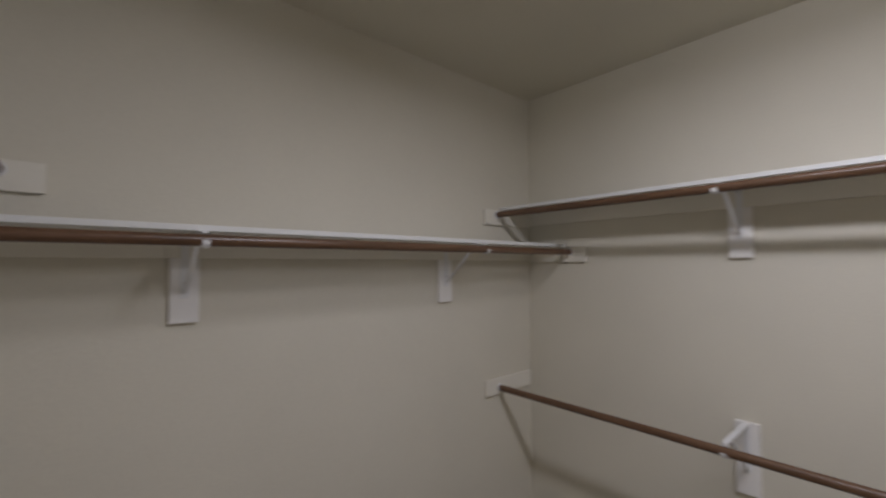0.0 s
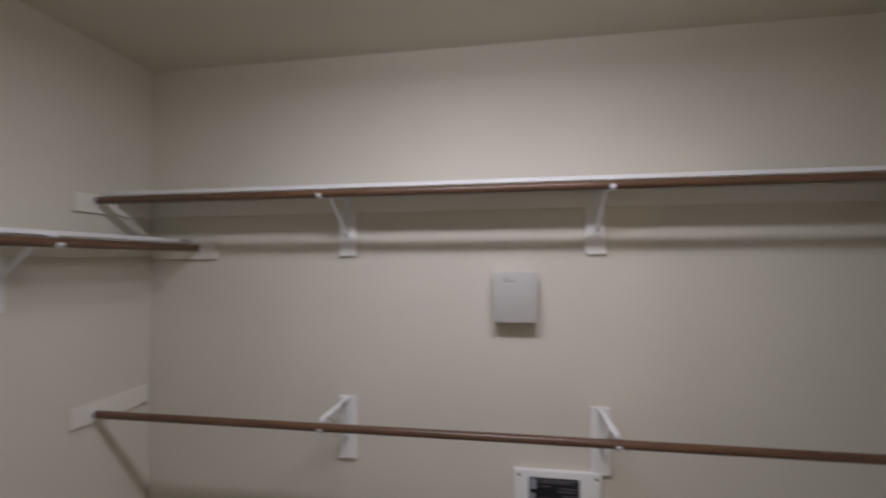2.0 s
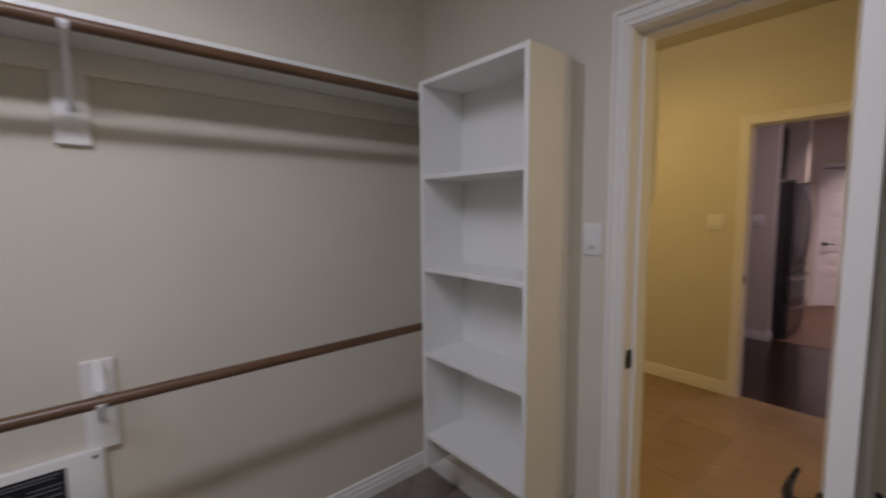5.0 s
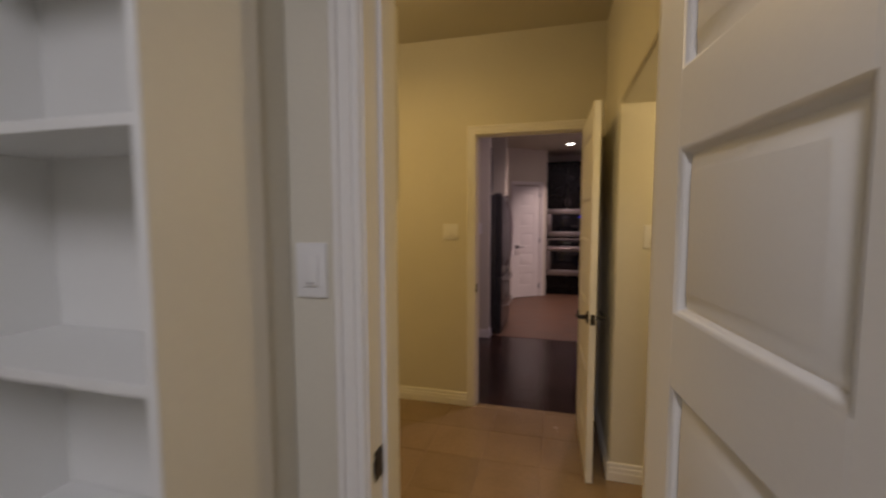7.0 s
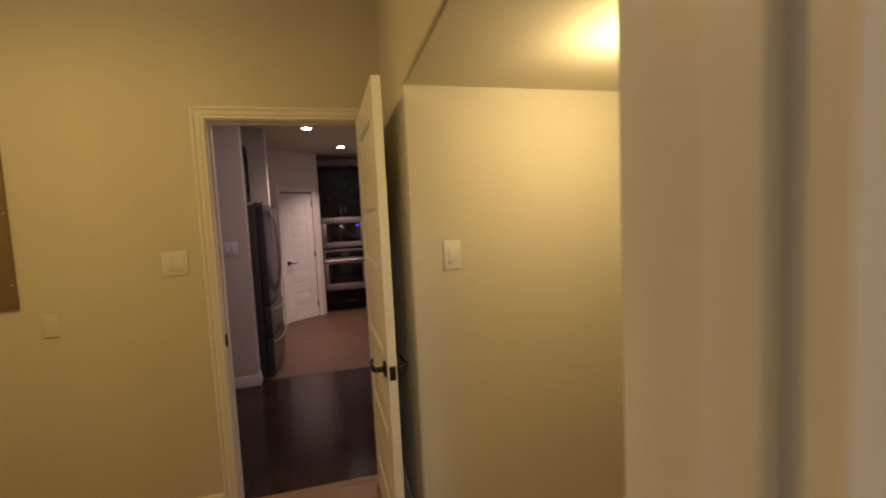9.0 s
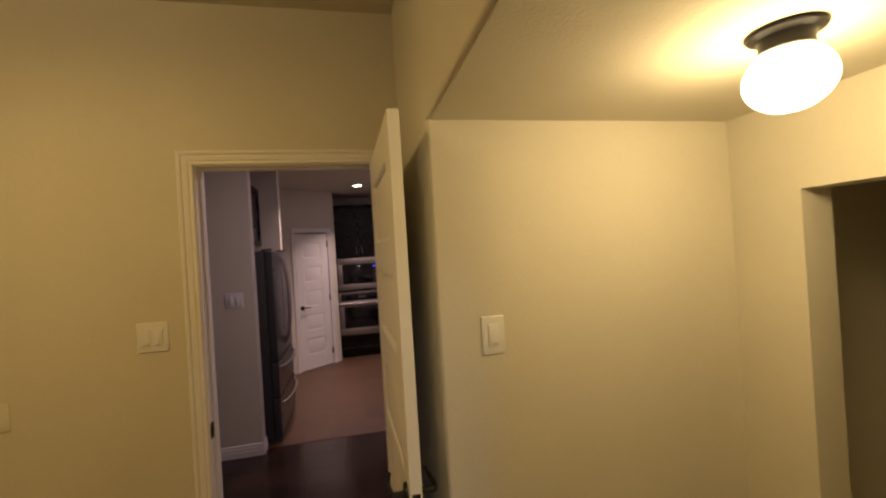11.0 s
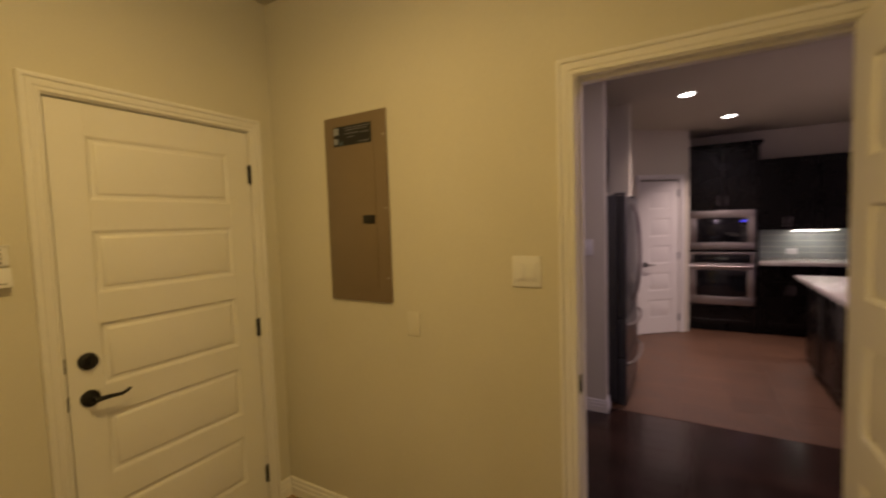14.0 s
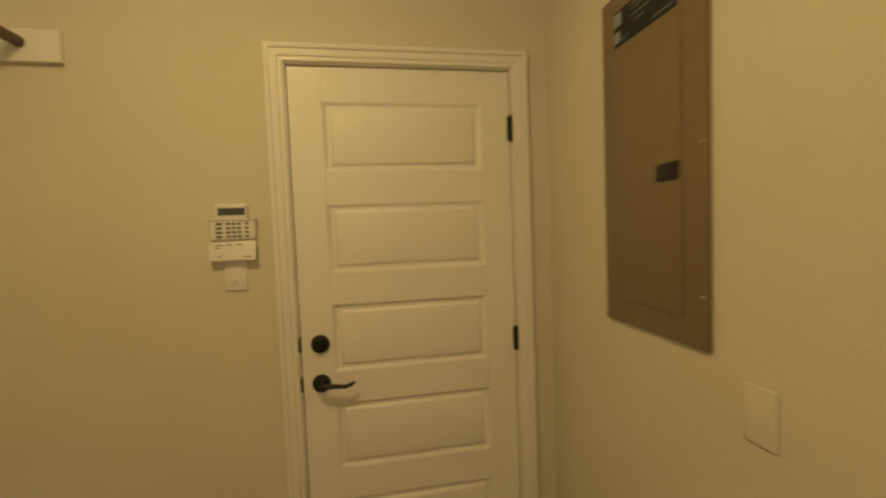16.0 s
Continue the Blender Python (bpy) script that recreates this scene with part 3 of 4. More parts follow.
# ceiling lamp of the closet and of the alcove


def globe_lamp(x, y, ceiling, material, label, size=1.0):
    e = thing("ceiling_lamp", Matrix.Translation((x, y, ceiling)), label, "ceiling lamp")
    part("canopy", lathe(bmesh.new(), [(0.066, -0.001), (0.069, -0.005), (0.067, -0.009), (0.058, -0.012), (0.051, -0.015), (0.048, -0.022), (0.048, -0.042), (0.045, -0.046)], 36), BRONZE, e, "dark bronze canopy")
    part("fitter_ring", lathe(bmesh.new(), [(0.046, -0.043), (0.051, -0.044), (0.051, -0.048), (0.046, -0.049)], 36), BRACKET, e, "white fitter ring")
    prof = [(0.044, -0.046)]
    for k in range(1, 16):
        a = math.pi * (0.18 + 0.82 * k / 15)
        prof.append((max(0.004, 0.079 * size * math.sin(a)), -0.041 - 0.060 * size + 0.066 * size * math.cos(a)))
    g = part("globe", lathe(bmesh.new(), prof, 40), material, e, "lit opal glass globe")
    g.visible_shadow = False
    return e


e = thing("tube_lamp", Matrix.Translation((1.05, 1.90, CC)), "white ceiling lamp with a long lit lens in the closet", "ceiling lamp")
part("housing", box(-0.10, 0.10, -0.62, 0.62, -0.030, -0.0005, 0.004), BRACKET, e)
for y in (-0.615, 0.600):
    part("end_cap", box(-0.098, 0.098, y, y + 0.015, -0.100, -0.0305, 0.006), BRACKET, e)
g = part("lens", box(-0.092, 0.092, -0.598, 0.598, -0.098, -0.0305, 0.030, 4), GLOBE2, e, "lit ribbed plastic lens")
g.visible_shadow = False
# this globe is added to carry the mudroom fill; only the alcove's is known
globe_lamp(MUD_FILL[0], MUD_FILL[1], MC, GLOBE, "unseen opal globe lamp with a bronze canopy, added to light the mudroom")
globe_lamp(ALCOVE_LAMP[0], ALCOVE_LAMP[1], AC - 0.004, GLOBE, "lit opal globe lamp with a dark bronze canopy in the alcove")

# ---- plates, boxes and panels on the walls (face -y, then turned) ----
ON_S_CLOSET = lambda x, z: Matrix.Translation((x, 0.0, z)) @ Matrix.Rotation(math.pi, 4, "Z")
ON_SOUTH = lambda x, z: Matrix.Translation((x, MS, z)) @ Matrix.Rotation(math.pi, 4, "Z")
ON_ALCOVE = lambda x, z: Matrix.Translation((x, AY, z)) @ Matrix.Rotation(math.pi, 4, "Z")
ON_EAST = lambda y, z: Matrix.Translation((ME, y, z)) @ Matrix.Rotation(radians(-90), 4, "Z")
ON_E_CLOSET = lambda y, z: Matrix.Translation((XE, y, z)) @ Matrix.Rotation(radians(-90), 4, "Z")


def cover(parent, w, h, d=0.006, material=None):
    return part("cover_plate", box(-w / 2, w / 2, -d, -0.0005, -h / 2, h / 2, 0.0025, 3), material or PLATE, parent)


def switch(at, gangs, label, w=0.072, h=0.116, kind="rocker"):
    e = thing("light_switch" if kind == "rocker" else "wall_plate", at, label, "light switch" if kind == "rocker" else "wall plate")
    cover(e, w, h, material=ALMOND if kind == "blank" else PLATE)
    for g in range(gangs):
        x = (g - (gangs - 1) / 2) * 0.046
        if kind == "rocker":
            bm = box(x - 0.0185, x + 0.0185, -0.0072, -0.004, -0.036, 0.036, 0.0008, 1)
            part("rocker_frame", bm, PLATE, e)
            bm = box(x - 0.0155, x + 0.0155, -0.0116, -0.006, -0.032, 0.032, 0.0014)
            for v in bm.verts:
                if v.co.y < -0.0090 and v.co.z > 0:
                    v.co.y += 0.0034
            r = part("rocker", bm, PLATE, e)
            if gangs == 1:
                part("slot", box(x - 0.009, x + 0.009, -0.0121, -0.0110, -0.0270, -0.0252), FAINT, r, "thin grey slot")
    for z in (-0.046, 0.046):
        for g in range(gangs):
            x = (g - (gangs - 1) / 2) * 0.046
            part("screw", rod_between(bmesh.new(), (x, -0.0058, z), (x, -0.0068, z), 0.003, seg=10), PLATE, e)
    return e


switch(ON_S_CLOSET(1.376, 1.338), 1, "white single rocker switch beside the closet doorway")
switch(ON_ALCOVE(0.409, 1.342), 1, "white single rocker switch on the alcove wall", w=0.074, h=0.120)
switch(ON_SOUTH(1.656, 1.334), 2, "white double rocker switch beside the kitchen doorway", w=0.117, h=0.122)
switch(ON_SOUTH(2.198, 1.077), 0, "almond blank wall plate below the electric panel", w=0.066, h=0.112, kind="blank")
switch(ON_EAST(-1.134, 1.318), 1, "white single rocker switch under the alarm keypad", w=0.070, h=0.112)
switch(Matrix.Translation((1.81, -4.13, 1.305)) @ Matrix.Rotation(math.pi, 4, "Z"), 2, "white double switch on the hall wall", w=0.14, h=0.125)

# power outlet in the closet
e = thing("power_outlet", ON_E_CLOSET(2.165, 0.335), "white power outlet low on the closet wall", "outlet")
cover(e, 0.072, 0.116)
for z in (-0.020, 0.020):
    o = part("socket", box(-0.017, 0.017, -0.0085, -0.005, z - 0.014, z + 0.014, 0.003), PLATE, e)
    for x in (-0.006, 0.006):
        part("slot", box(x - 0.001, x + 0.001, -0.0090, -0.0083, z - 0.004, z + 0.005), DARKGREY, o)

# grey cover box high on the closet wall
e = thing("chime_box", ON_E_CLOSET(1.7885, 1.467), "grey plastic box with two small lines of print on the wall", "wall box")
bm = box(-0.0995, 0.0995, -0.085, -0.001, -0.114, 0.114, 0.004)
part("body", bm, GREYBOX, e)
part("print_bar", box(-0.055, -0.020, -0.0856, -0.0848, 0.083, 0.087), FAINT, e)
part("print_bar", box(-0.055, 0.005, -0.0856, -0.0848, 0.073, 0.077), FAINT, e)

# white media enclosure
e = thing("media_enclosure", ON_E_CLOSET(1.606, 0.4715), "white flush media enclosure with a dark printed label", "wall panel")
part("door_panel", box(-0.1945, 0.1945, -0.030, -0.001, -0.1985, 0.1985, 0.004), MELAMINE, e)
lab = part("label", box(-0.127, 0.098, -0.0312, -0.0300, 0.058, 0.169), DARKLABEL, e, "dark printed label with pale lines")
part("mark", box(-0.122, -0.092, -0.0320, -0.0312, 0.118, 0.164, 0.004), PALELABEL, lab, "pale round warning mark")
part("mark", box(-0.122, -0.100, -0.0320, -0.0312, 0.066, 0.098, 0.003), PALELABEL, lab, "pale warning mark")
for a, b, z in ((-0.080, 0.085, 0.156), (-0.080, 0.070, 0.146), (-0.072, -0.030, 0.128), (0.010, 0.090, 0.122), (0.000, 0.085, 0.108), (-0.078, 0.060, 0.074), (0.020, 0.092, 0.088)):
    part("print_bar", box(a, b, -0.0318, -0.0312, z, z + 0.0045), DIMPRINT, lab)
for x in (-0.172, 0.172):
    for z in (-0.176, 0.176):
        part("screw", rod_between(bmesh.new(), (x, -0.0295, z), (x, -0.0325, z), 0.007, 0.006, 14), DARKGREY, e)

# electric panel
e = thing("electric_panel", ON_SOUTH(2.500, 1.617), "tan enamelled steel electric panel with a dark warning label", "electric panel")
part("cover", box(-0.1905, 0.1905, -0.012, -0.0005, -0.4515, 0.4515, 0.003), TANSTEEL, e)
d = part("panel_door", box(-0.155, 0.122, -0.0152, -0.0125, -0.385, 0.297, 0.001), TANSTEEL, e)
part("latch", box(0.042, 0.114, -0.020, -0.0154, -0.074, -0.034, 0.002), BRONZE, d, "black latch")
lab = part("label", box(-0.128, 0.108, -0.0132, -0.0120, 0.308, 0.402), DARKLABEL, e, "dark warning label with pale print")
part("mark", box(-0.124, -0.094, -0.0140, -0.0132, 0.362, 0.396, 0.002), PALELABEL, lab, "pale warning mark")
part("mark", box(-0.124, -0.100, -0.0140, -0.0132, 0.318, 0.346, 0.002), PALELABEL, lab, "pale warning mark")
part("mark", box(-0.094, -0.066, -0.0140, -0.0132, 0.312, 0.328, 0.002), BLUEPRINT, lab, "grey-blue patch")
for a, b, z in ((-0.055, 0.100, 0.389), (-0.050, 0.085, 0.378), (-0.058, 0.030, 0.362), (0.045, 0.095, 0.360), (-0.040, 0.000, 0.345), (0.030, 0.098, 0.318)):
    part("print_bar", box(a, b, -0.0138, -0.0132, z, z + 0.0042), DIMPRINT, lab)
for x, z in ((0.178, 0.335), (0.178, -0.004), (0.178, -0.334)):
    part("catch", box(x - 0.006, x + 0.006, -0.0150, -0.0115, z - 0.002, z + 0.002, 0.0008, 1), GREYBOX, e, "small pale catch")

# alarm keypad with its flap open
e = thing("alarm_keypad", ON_EAST(-1.134, 1.463), "white alarm keypad with its flap hanging open", "keypad")
bm = box(-0.052, 0.052, -0.024, -0.0005, 0.040, 0.098, 0.006, 3)
bx(bm, -0.0745, 0.0745, -0.020, -0.0005, -0.028, 0.044, 0.009, 3)
part("housing", bm, PLATE, e)
part("display", box(-0.040, 0.046, -0.0255, -0.0238, 0.058, 0.083, 0.001, 1), LCD, e, "dark grey display")
part("lip", box(-0.078, 0.078, -0.0245, -0.006, 0.040, 0.0455, 0.002), PLATE, e)
for r in range(4):
    for c, (a, b) in enumerate(((-0.050, -0.032), (-0.018, -0.006), (0.000, 0.012), (0.017, 0.029), (0.042, 0.053))):
        part("key", box(a, b, -0.0220, -0.0198, -0.018 + r * 0.0145, -0.010 + r * 0.0145, 0.0015, 1), KEYGREY, e)
bm = box(-0.0745, 0.0745, -0.004, 0.0, -0.066, 0.0, 0.0018, 2)
bm.transform(Matrix.Translation((0, -0.018, -0.031)) @ Matrix.Rotation(radians(-9), 4, "X"))
f = part("flap", bm, PLATE, e)
for k, (a, b, z) in enumerate(((-0.058, -0.030, -0.010), (-0.022, -0.002, -0.010), (0.012, 0.030, -0.010), (0.036, 0.060, -0.052), (-0.056, -0.040, -0.020), (-0.050, -0.034, -0.048))):
    bm = box(a, b, -0.0046, -0.0039, z - 0.004, z)
    bm.transform(Matrix.Translation((0, -0.018, -0.031)) @ Matrix.Rotation(radians(-9), 4, "X"))
    part("print_bar", bm, FAINT, f)

# ---- utility shelf in the mudroom ----
e = thing("utility_shelf", Matrix.Translation((1.395, -TC, 0)), "white utility shelf over a brown rod with a chamfered end board", "shelf")
ul = ME - 1.395
bm = bmesh.new()
prof = [(-0.001, 1.395), (-0.290, 1.395), (-0.390, 1.515), (-0.390, 2.125), (-0.001, 2.125)]
ra = [bm.verts.new((0.0, y, z)) for y, z in prof]
rb = [bm.verts.new((0.020, y, z)) for y, z in prof]
bm.faces.new(ra)
bm.faces.new(rb[::-1])
for i in range(len(prof)):
    j = (i + 1) % len(prof)
    bm.faces.new((ra[i], ra[j], rb[j], rb[i]))
part("end_board", bm, WALL, e, "cream painted end board with a chamfered corner")
part("board", box(0.0, ul - 0.002, -0.300, -0.001, 2.126, 2.144, 0.001, 1), MELAMINE, e)
part("end_cleat", box(ul - 0.020, ul - 0.002, -0.497, -0.020, 2.016, 2.116, 0.0015, 1), TRIM, e)
part("wall_cleat", box(0.021, ul - 0.002, -0.019, -0.001, 2.030, 2.125, 0.0015, 1), TRIM, e)
part("hanging_rod", rod_between(bmesh.new(), (0.021, -0.385, 2.075), (ul - 0.020, -0.385, 2.075), 0.0175, seg=24), RODWOOD, e, "brown stained wooden hanging rod")

# door stop on the skirting
e = thing("door_stop", Matrix.Translation((2.30, MS + 0.014, 0.055)), "dark bronze spring door stop on the baseboard", "door stop")
bm = rod_between(bmesh.new(), (0, 0, 0), (0, 0.012, 0), 0.012, seg=16)
part("rose", bm, BRONZE, e)
part("stem", rod_between(bmesh.new(), (0, 0.012, 0), (0, 0.075, 0), 0.0055, seg=12), BRONZE, e)
part("tip", rod_between(bmesh.new(), (0, 0.075, 0), (0, 0.090, 0), 0.009, 0.008, 14), DARKGREY, e, "black rubber tip")

# ---- baseboards ----
for a, b, n in (((XE, 0.014), (XE, YN), (-1, 0)), ((XW, YN), (XE - 0.014, YN), (0, -1)), ((XW, 0), (XW, YN - 0.014), (1, 0)), ((XW + 0.014, 0), (CD0 - 0.066, 0), (0, 1)), ((CD1 + 0.066, 0), (XE, 0), (0, 1)),
                ((AX + 0.014, MS), (KD0 - 0.066, MS), (0, 1)), ((KD1 + 0.066, MS), (ME, MS), (0, 1)), ((ME, MS + 0.014), (ME, XD0 - 0.066), (-1, 0)), ((ME, XD1 + 0.066), (ME, -TC), (-1, 0)),
                ((AX, MS), (AX, AY + 0.014), (1, 0)), ((AW, AY), (AX + 0.014, AY), (0, 1)), ((AW, AY + 0.014), (AW, -1.361), (1, 0)), ((CD1 + 0.066, -TC), (ME - 0.014, -TC), (0, -1)), ((AW, -TC), (CD0 - 0.066, -TC), (0, -1)),
                ((1.655, -4.13), (4.0, -4.13), (0, 1)), ((1.655, -4.25), (1.655, -4.13 + 0.014), (-1, 0))):
    baseboard(a, b, n)

# ---- kitchen ----


def cabinet_door(parent, x0, x1, z0, z1, y, handle=None):
    """A framed espresso door with a sunk panel, its face towards +y at y."""
    bm = bmesh.new()
    f = 0.055
    for q in ((x0, x0 + f, z0, z1), (x1 - f, x1, z0, z1), (x0 + f, x1 - f, z0, z0 + f), (x0 + f, x1 - f, z1 - f, z1)):
        bx(bm, q[0], q[1], y, y + 0.020, q[2], q[3], 0.002, 1)
    bx(bm, x0 + f, x1 - f, y, y + 0.010, z0 + f, z1 - f)
    d = part("cabinet_door", bm, ESPRESSO, parent)
    if handle:
        hx, hz0, hz1 = handle
        bm = rod_between(bmesh.new(), (hx, y + 0.045, hz0), (hx, y + 0.045, hz1), 0.005, seg=10)
        for z in (hz0 + 0.015, hz1 - 0.015):
            rod_between(bm, (hx, y + 0.018, z), (hx, y + 0.045, z), 0.004, seg=8)
        part("handle", bm, STEEL, d, "brushed steel bar handle")
    return d


def bar_handle(parent, x0, x1, y, z, r=0.009):
    bm = rod_between(bmesh.new(), (x0, y + 0.045, z), (x1, y + 0.045, z), r, seg=14)
    for x in (x0 + 0.04, x1 - 0.04):
        rod_between(bm, (x, y, z), (x, y + 0.045, z), r * 0.8, seg=10)
    return part("handle", bm, STEEL, parent, "brushed steel bar handle")


TX0, TX1, TY = 0.325, 1.085, -7.18
e = thing("oven_tower", Matrix.Translation((TX0, TY, 0)), "tall espresso cabinet tower holding a microwave and an oven", "cabinet")
tw = TX1 - TX0
bm = bmesh.new()
bx(bm, 0, 0.02, -0.598, -0.02, 0, 2.38)
bx(bm, tw - 0.02, tw, -0.598, -0.02, 0, 2.38)
for z0, z1 in ((0.10, 0.12), (0.335, 0.355), (1.045, 1.065), (1.58, 1.60), (2.36, 2.38)):
    bx(bm, 0.02, tw - 0.02, -0.598, -0.02, z0, z1)
bx(bm, 0.02, tw - 0.02, -0.09, -0.07, 0, 0.10)
part("body", bm, ESPRESSO, e)
part("crown", box(-0.03, tw + 0.03, -0.598, 0.03, 2.38, 2.425, 0.012), ESPRESSO, e)
cabinet_door(e, 0.004, tw / 2 - 0.002, 1.60, 2.37, -0.019, (tw / 2 - 0.04, 1.64, 1.76))
cabinet_door(e, tw / 2 + 0.002, tw - 0.004, 1.60, 2.37, -0.019, (tw / 2 + 0.04, 1.64, 1.76))
cabinet_door(e, 0.004, tw - 0.004, 0.105, 0.335, -0.019)
OX0, OX1 = 0.042, tw - 0.018
e = thing("microwave_oven", Matrix.Translation((TX0, TY, 1.066)), "built-in stainless steel microwave with a blue display", "microwave")
bm = bx(bmesh.new(), OX0, OX1, -0.4, 0.014, 0.010, 0.100, 0.004)
bx(bm, OX0, OX1, -0.4, 0.014, 0.415, 0.510, 0.004)
bx(bm, OX0, OX0 + 0.075, -0.02, 0.014, 0.100, 0.415, 0.003)
bx(bm, OX1 - 0.075, OX1, -0.02, 0.014, 0.100, 0.415, 0.003)
part("trim_frame", bm, STEEL, e, "wide brushed steel trim frame")
bm = box(OX0 + 0.165, OX1 - 0.0755, -0.30, 0.006, 0.101, 0.414, 0.003)
bx(bm, OX0 + 0.205, OX1 - 0.115, -0.01, 0.0085, 0.145, 0.372, 0.002)
part("door", bm, BLACKGLASS, e, "black glass door")
c = part("control_panel", box(OX0 + 0.0755, OX0 + 0.163, -0.30, 0.008, 0.101, 0.414, 0.003), BLACKGLASS, e, "black control panel")
part("clock_display", box(OX0 + 0.088, OX0 + 0.142, 0.0085, 0.0095, 0.360, 0.384), BLUELED, c, "lit blue clock display")
for r in range(5):
    for k in range(3):
        part("button", box(OX0 + 0.088 + k * 0.020, OX0 + 0.102 + k * 0.020, 0.0078, 0.0092, 0.130 + r * 0.040, 0.152 + r * 0.040, 0.001, 1), DARKGREY, c)
e = thing("wall_oven", Matrix.Translation((TX0, TY, 0.356)), "built-in stainless steel wall oven with a dark window", "oven")
bm = bx(bmesh.new(), OX0, OX1, -0.45, 0.014, 0.005, 0.110, 0.004)
bx(bm, OX0, OX1, -0.45, 0.014, 0.455, 0.545, 0.004)
bx(bm, OX0, OX0 + 0.072, -0.45, 0.014, 0.110, 0.455, 0.003)
bx(bm, OX1 - 0.072, OX1, -0.45, 0.014, 0.110, 0.455, 0.003)
part("front", bm, STEEL, e, "brushed steel door frame")
part("window", box(OX0 + 0.0725, OX1 - 0.0725, -0.01, 0.011, 0.1105, 0.4545, 0.004), BLACKGLASS, e, "dark oven window")
bm = bx(bmesh.new(), OX0, OX1, -0.40, 0.012, 0.655, 0.686, 0.003)
bx(bm, OX0, OX0 + 0.035, -0.40, 0.012, 0.551, 0.655, 0.003)
bx(bm, OX1 - 0.035, OX1, -0.40, 0.012, 0.551, 0.655, 0.003)
part("control_frame", bm, STEEL, e)
c = part("control_panel", box(OX0 + 0.0355, OX1 - 0.0355, -0.40, 0.009, 0.551, 0.6545, 0.003), BLACKGLASS, e, "black glass control panel")
part("display", box(0.32, 0.44, 0.0088, 0.0098, 0.585, 0.620), LCD, c, "unlit grey display")
bar_handle(e, OX0 + 0.02, OX1 - 0.02, 0.014, 0.505, 0.013)

for i in range(2):
    x1 = TX0 - 0.004 - i * 0.62
    e = thing("wall_cabinet", Matrix.Translation((x1 - 0.61, -7.42, 1.31)), "espresso wall cabinet with framed doors", "cabinet", "wall cabinets of the kitchen")
    part("body", box(0, 0.61, -0.355, -0.02, 0, 0.90), ESPRESSO, e)
    cabinet_door(e, 0.003, 0.303, 0.005, 0.895, -0.019, (0.275, 0.04, 0.16))
    cabinet_door(e, 0.307, 0.607, 0.005, 0.895, -0.019, (0.335, 0.04, 0.16))
    e = thing("base_cabinet", Matrix.Translation((x1 - 0.61, TY, 0)), "espresso base cabinet with framed doors and a drawer", "cabinet", "base cabinets of the kitchen")
    bm = box(0, 0.61, -0.595, -0.02, 0.10, 0.88)
    bx(bm, 0, 0.61, -0.595, -0.09, 0, 0.10)
    part("body", bm, ESPRESSO, e)
    cabinet_door(e, 0.003, 0.303, 0.110, 0.68, -0.019, (0.275, 0.52, 0.64))
    cabinet_door(e, 0.307, 0.607, 0.110, 0.68, -0.019, (0.335, 0.52, 0.64))
    cabinet_door(e, 0.003, 0.607, 0.69, 0.875, -0.019)
single("worktop", box(TX0 - 1.25, TX0 - 0.002, -7.778, TY + 0.025, 0.8805, 0.920, 0.004), GRANITE, "pale speckled stone worktop", "worktop")
e = thing("backsplash", Matrix.Translation((TX0 - 1.25, -7.78, 0.92)), "grey-green tiled backsplash above the worktop", "backsplash")
tile = mesh_of("tile", box(0, 0.148, 0.001, 0.008, 0, 0.073, 0.0015, 1), SPLASH)
for r in range(5):
    for c in range(8):
        ob = new("tile", tile)
        ob.parent = e
        ob.matrix_basis = Matrix.Translation((c * 0.152 + (0.03 if r % 2 else 0.0), 0, 0.003 + r * 0.077))
switch(Matrix.Translation((-0.09, -7.7715, 1.012)) @ Matrix.Rotation(math.pi, 4, "Z"), 0, "white outlet plate on the backsplash", w=0.12, h=0.08, kind="plate")
e = thing("cabinet_light", Matrix.Translation((-0.28, -7.60, 1.3085)), "lit strip lamp under the wall cabinet", "lamp")
part("housing", box(-0.22, 0.22, -0.03, 0.03, -0.016, 0, 0.003), STEEL, e)
part("lens", box(-0.21, 0.21, -0.02, 0.02, -0.020, -0.0162, 0.001, 1), STRIP, e, "lit lens")

# island
e = thing("kitchen_island", Matrix.Translation((-0.98, -5.85, 0)), "dark espresso kitchen island with a pale stone top", "kitchen island")
part("body", box(0, 1.09, 0, 1.70, 0.10, 0.880, 0.003), ESPRESSO, e)
part("plinth", box(0.04, 1.05, 0.05, 1.65, 0, 0.10), ESPRESSO, e)
for k in range(3):
    part("side_panel", box(1.0905, 1.102, 0.03 + k * 0.56, 0.55 + k * 0.56, 0.14, 0.85, 0.004), ESPRESSO, e)
part("worktop", box(-0.04, 1.18, -0.04, 1.76, 0.8805, 0.920, 0.006), GRANITE, e, "pale speckled stone top")

# fridge and the cabinet over it
e = thing("refrigerator", Matrix.Translation((1.535, -5.21, 0)), "dark steel french-door refrigerator with bowed bright handles", "refrigerator")
part("body", box(0.06, 0.80, 0, 0.905, 0.02, 1.71, 0.006), FRIDGE, e)
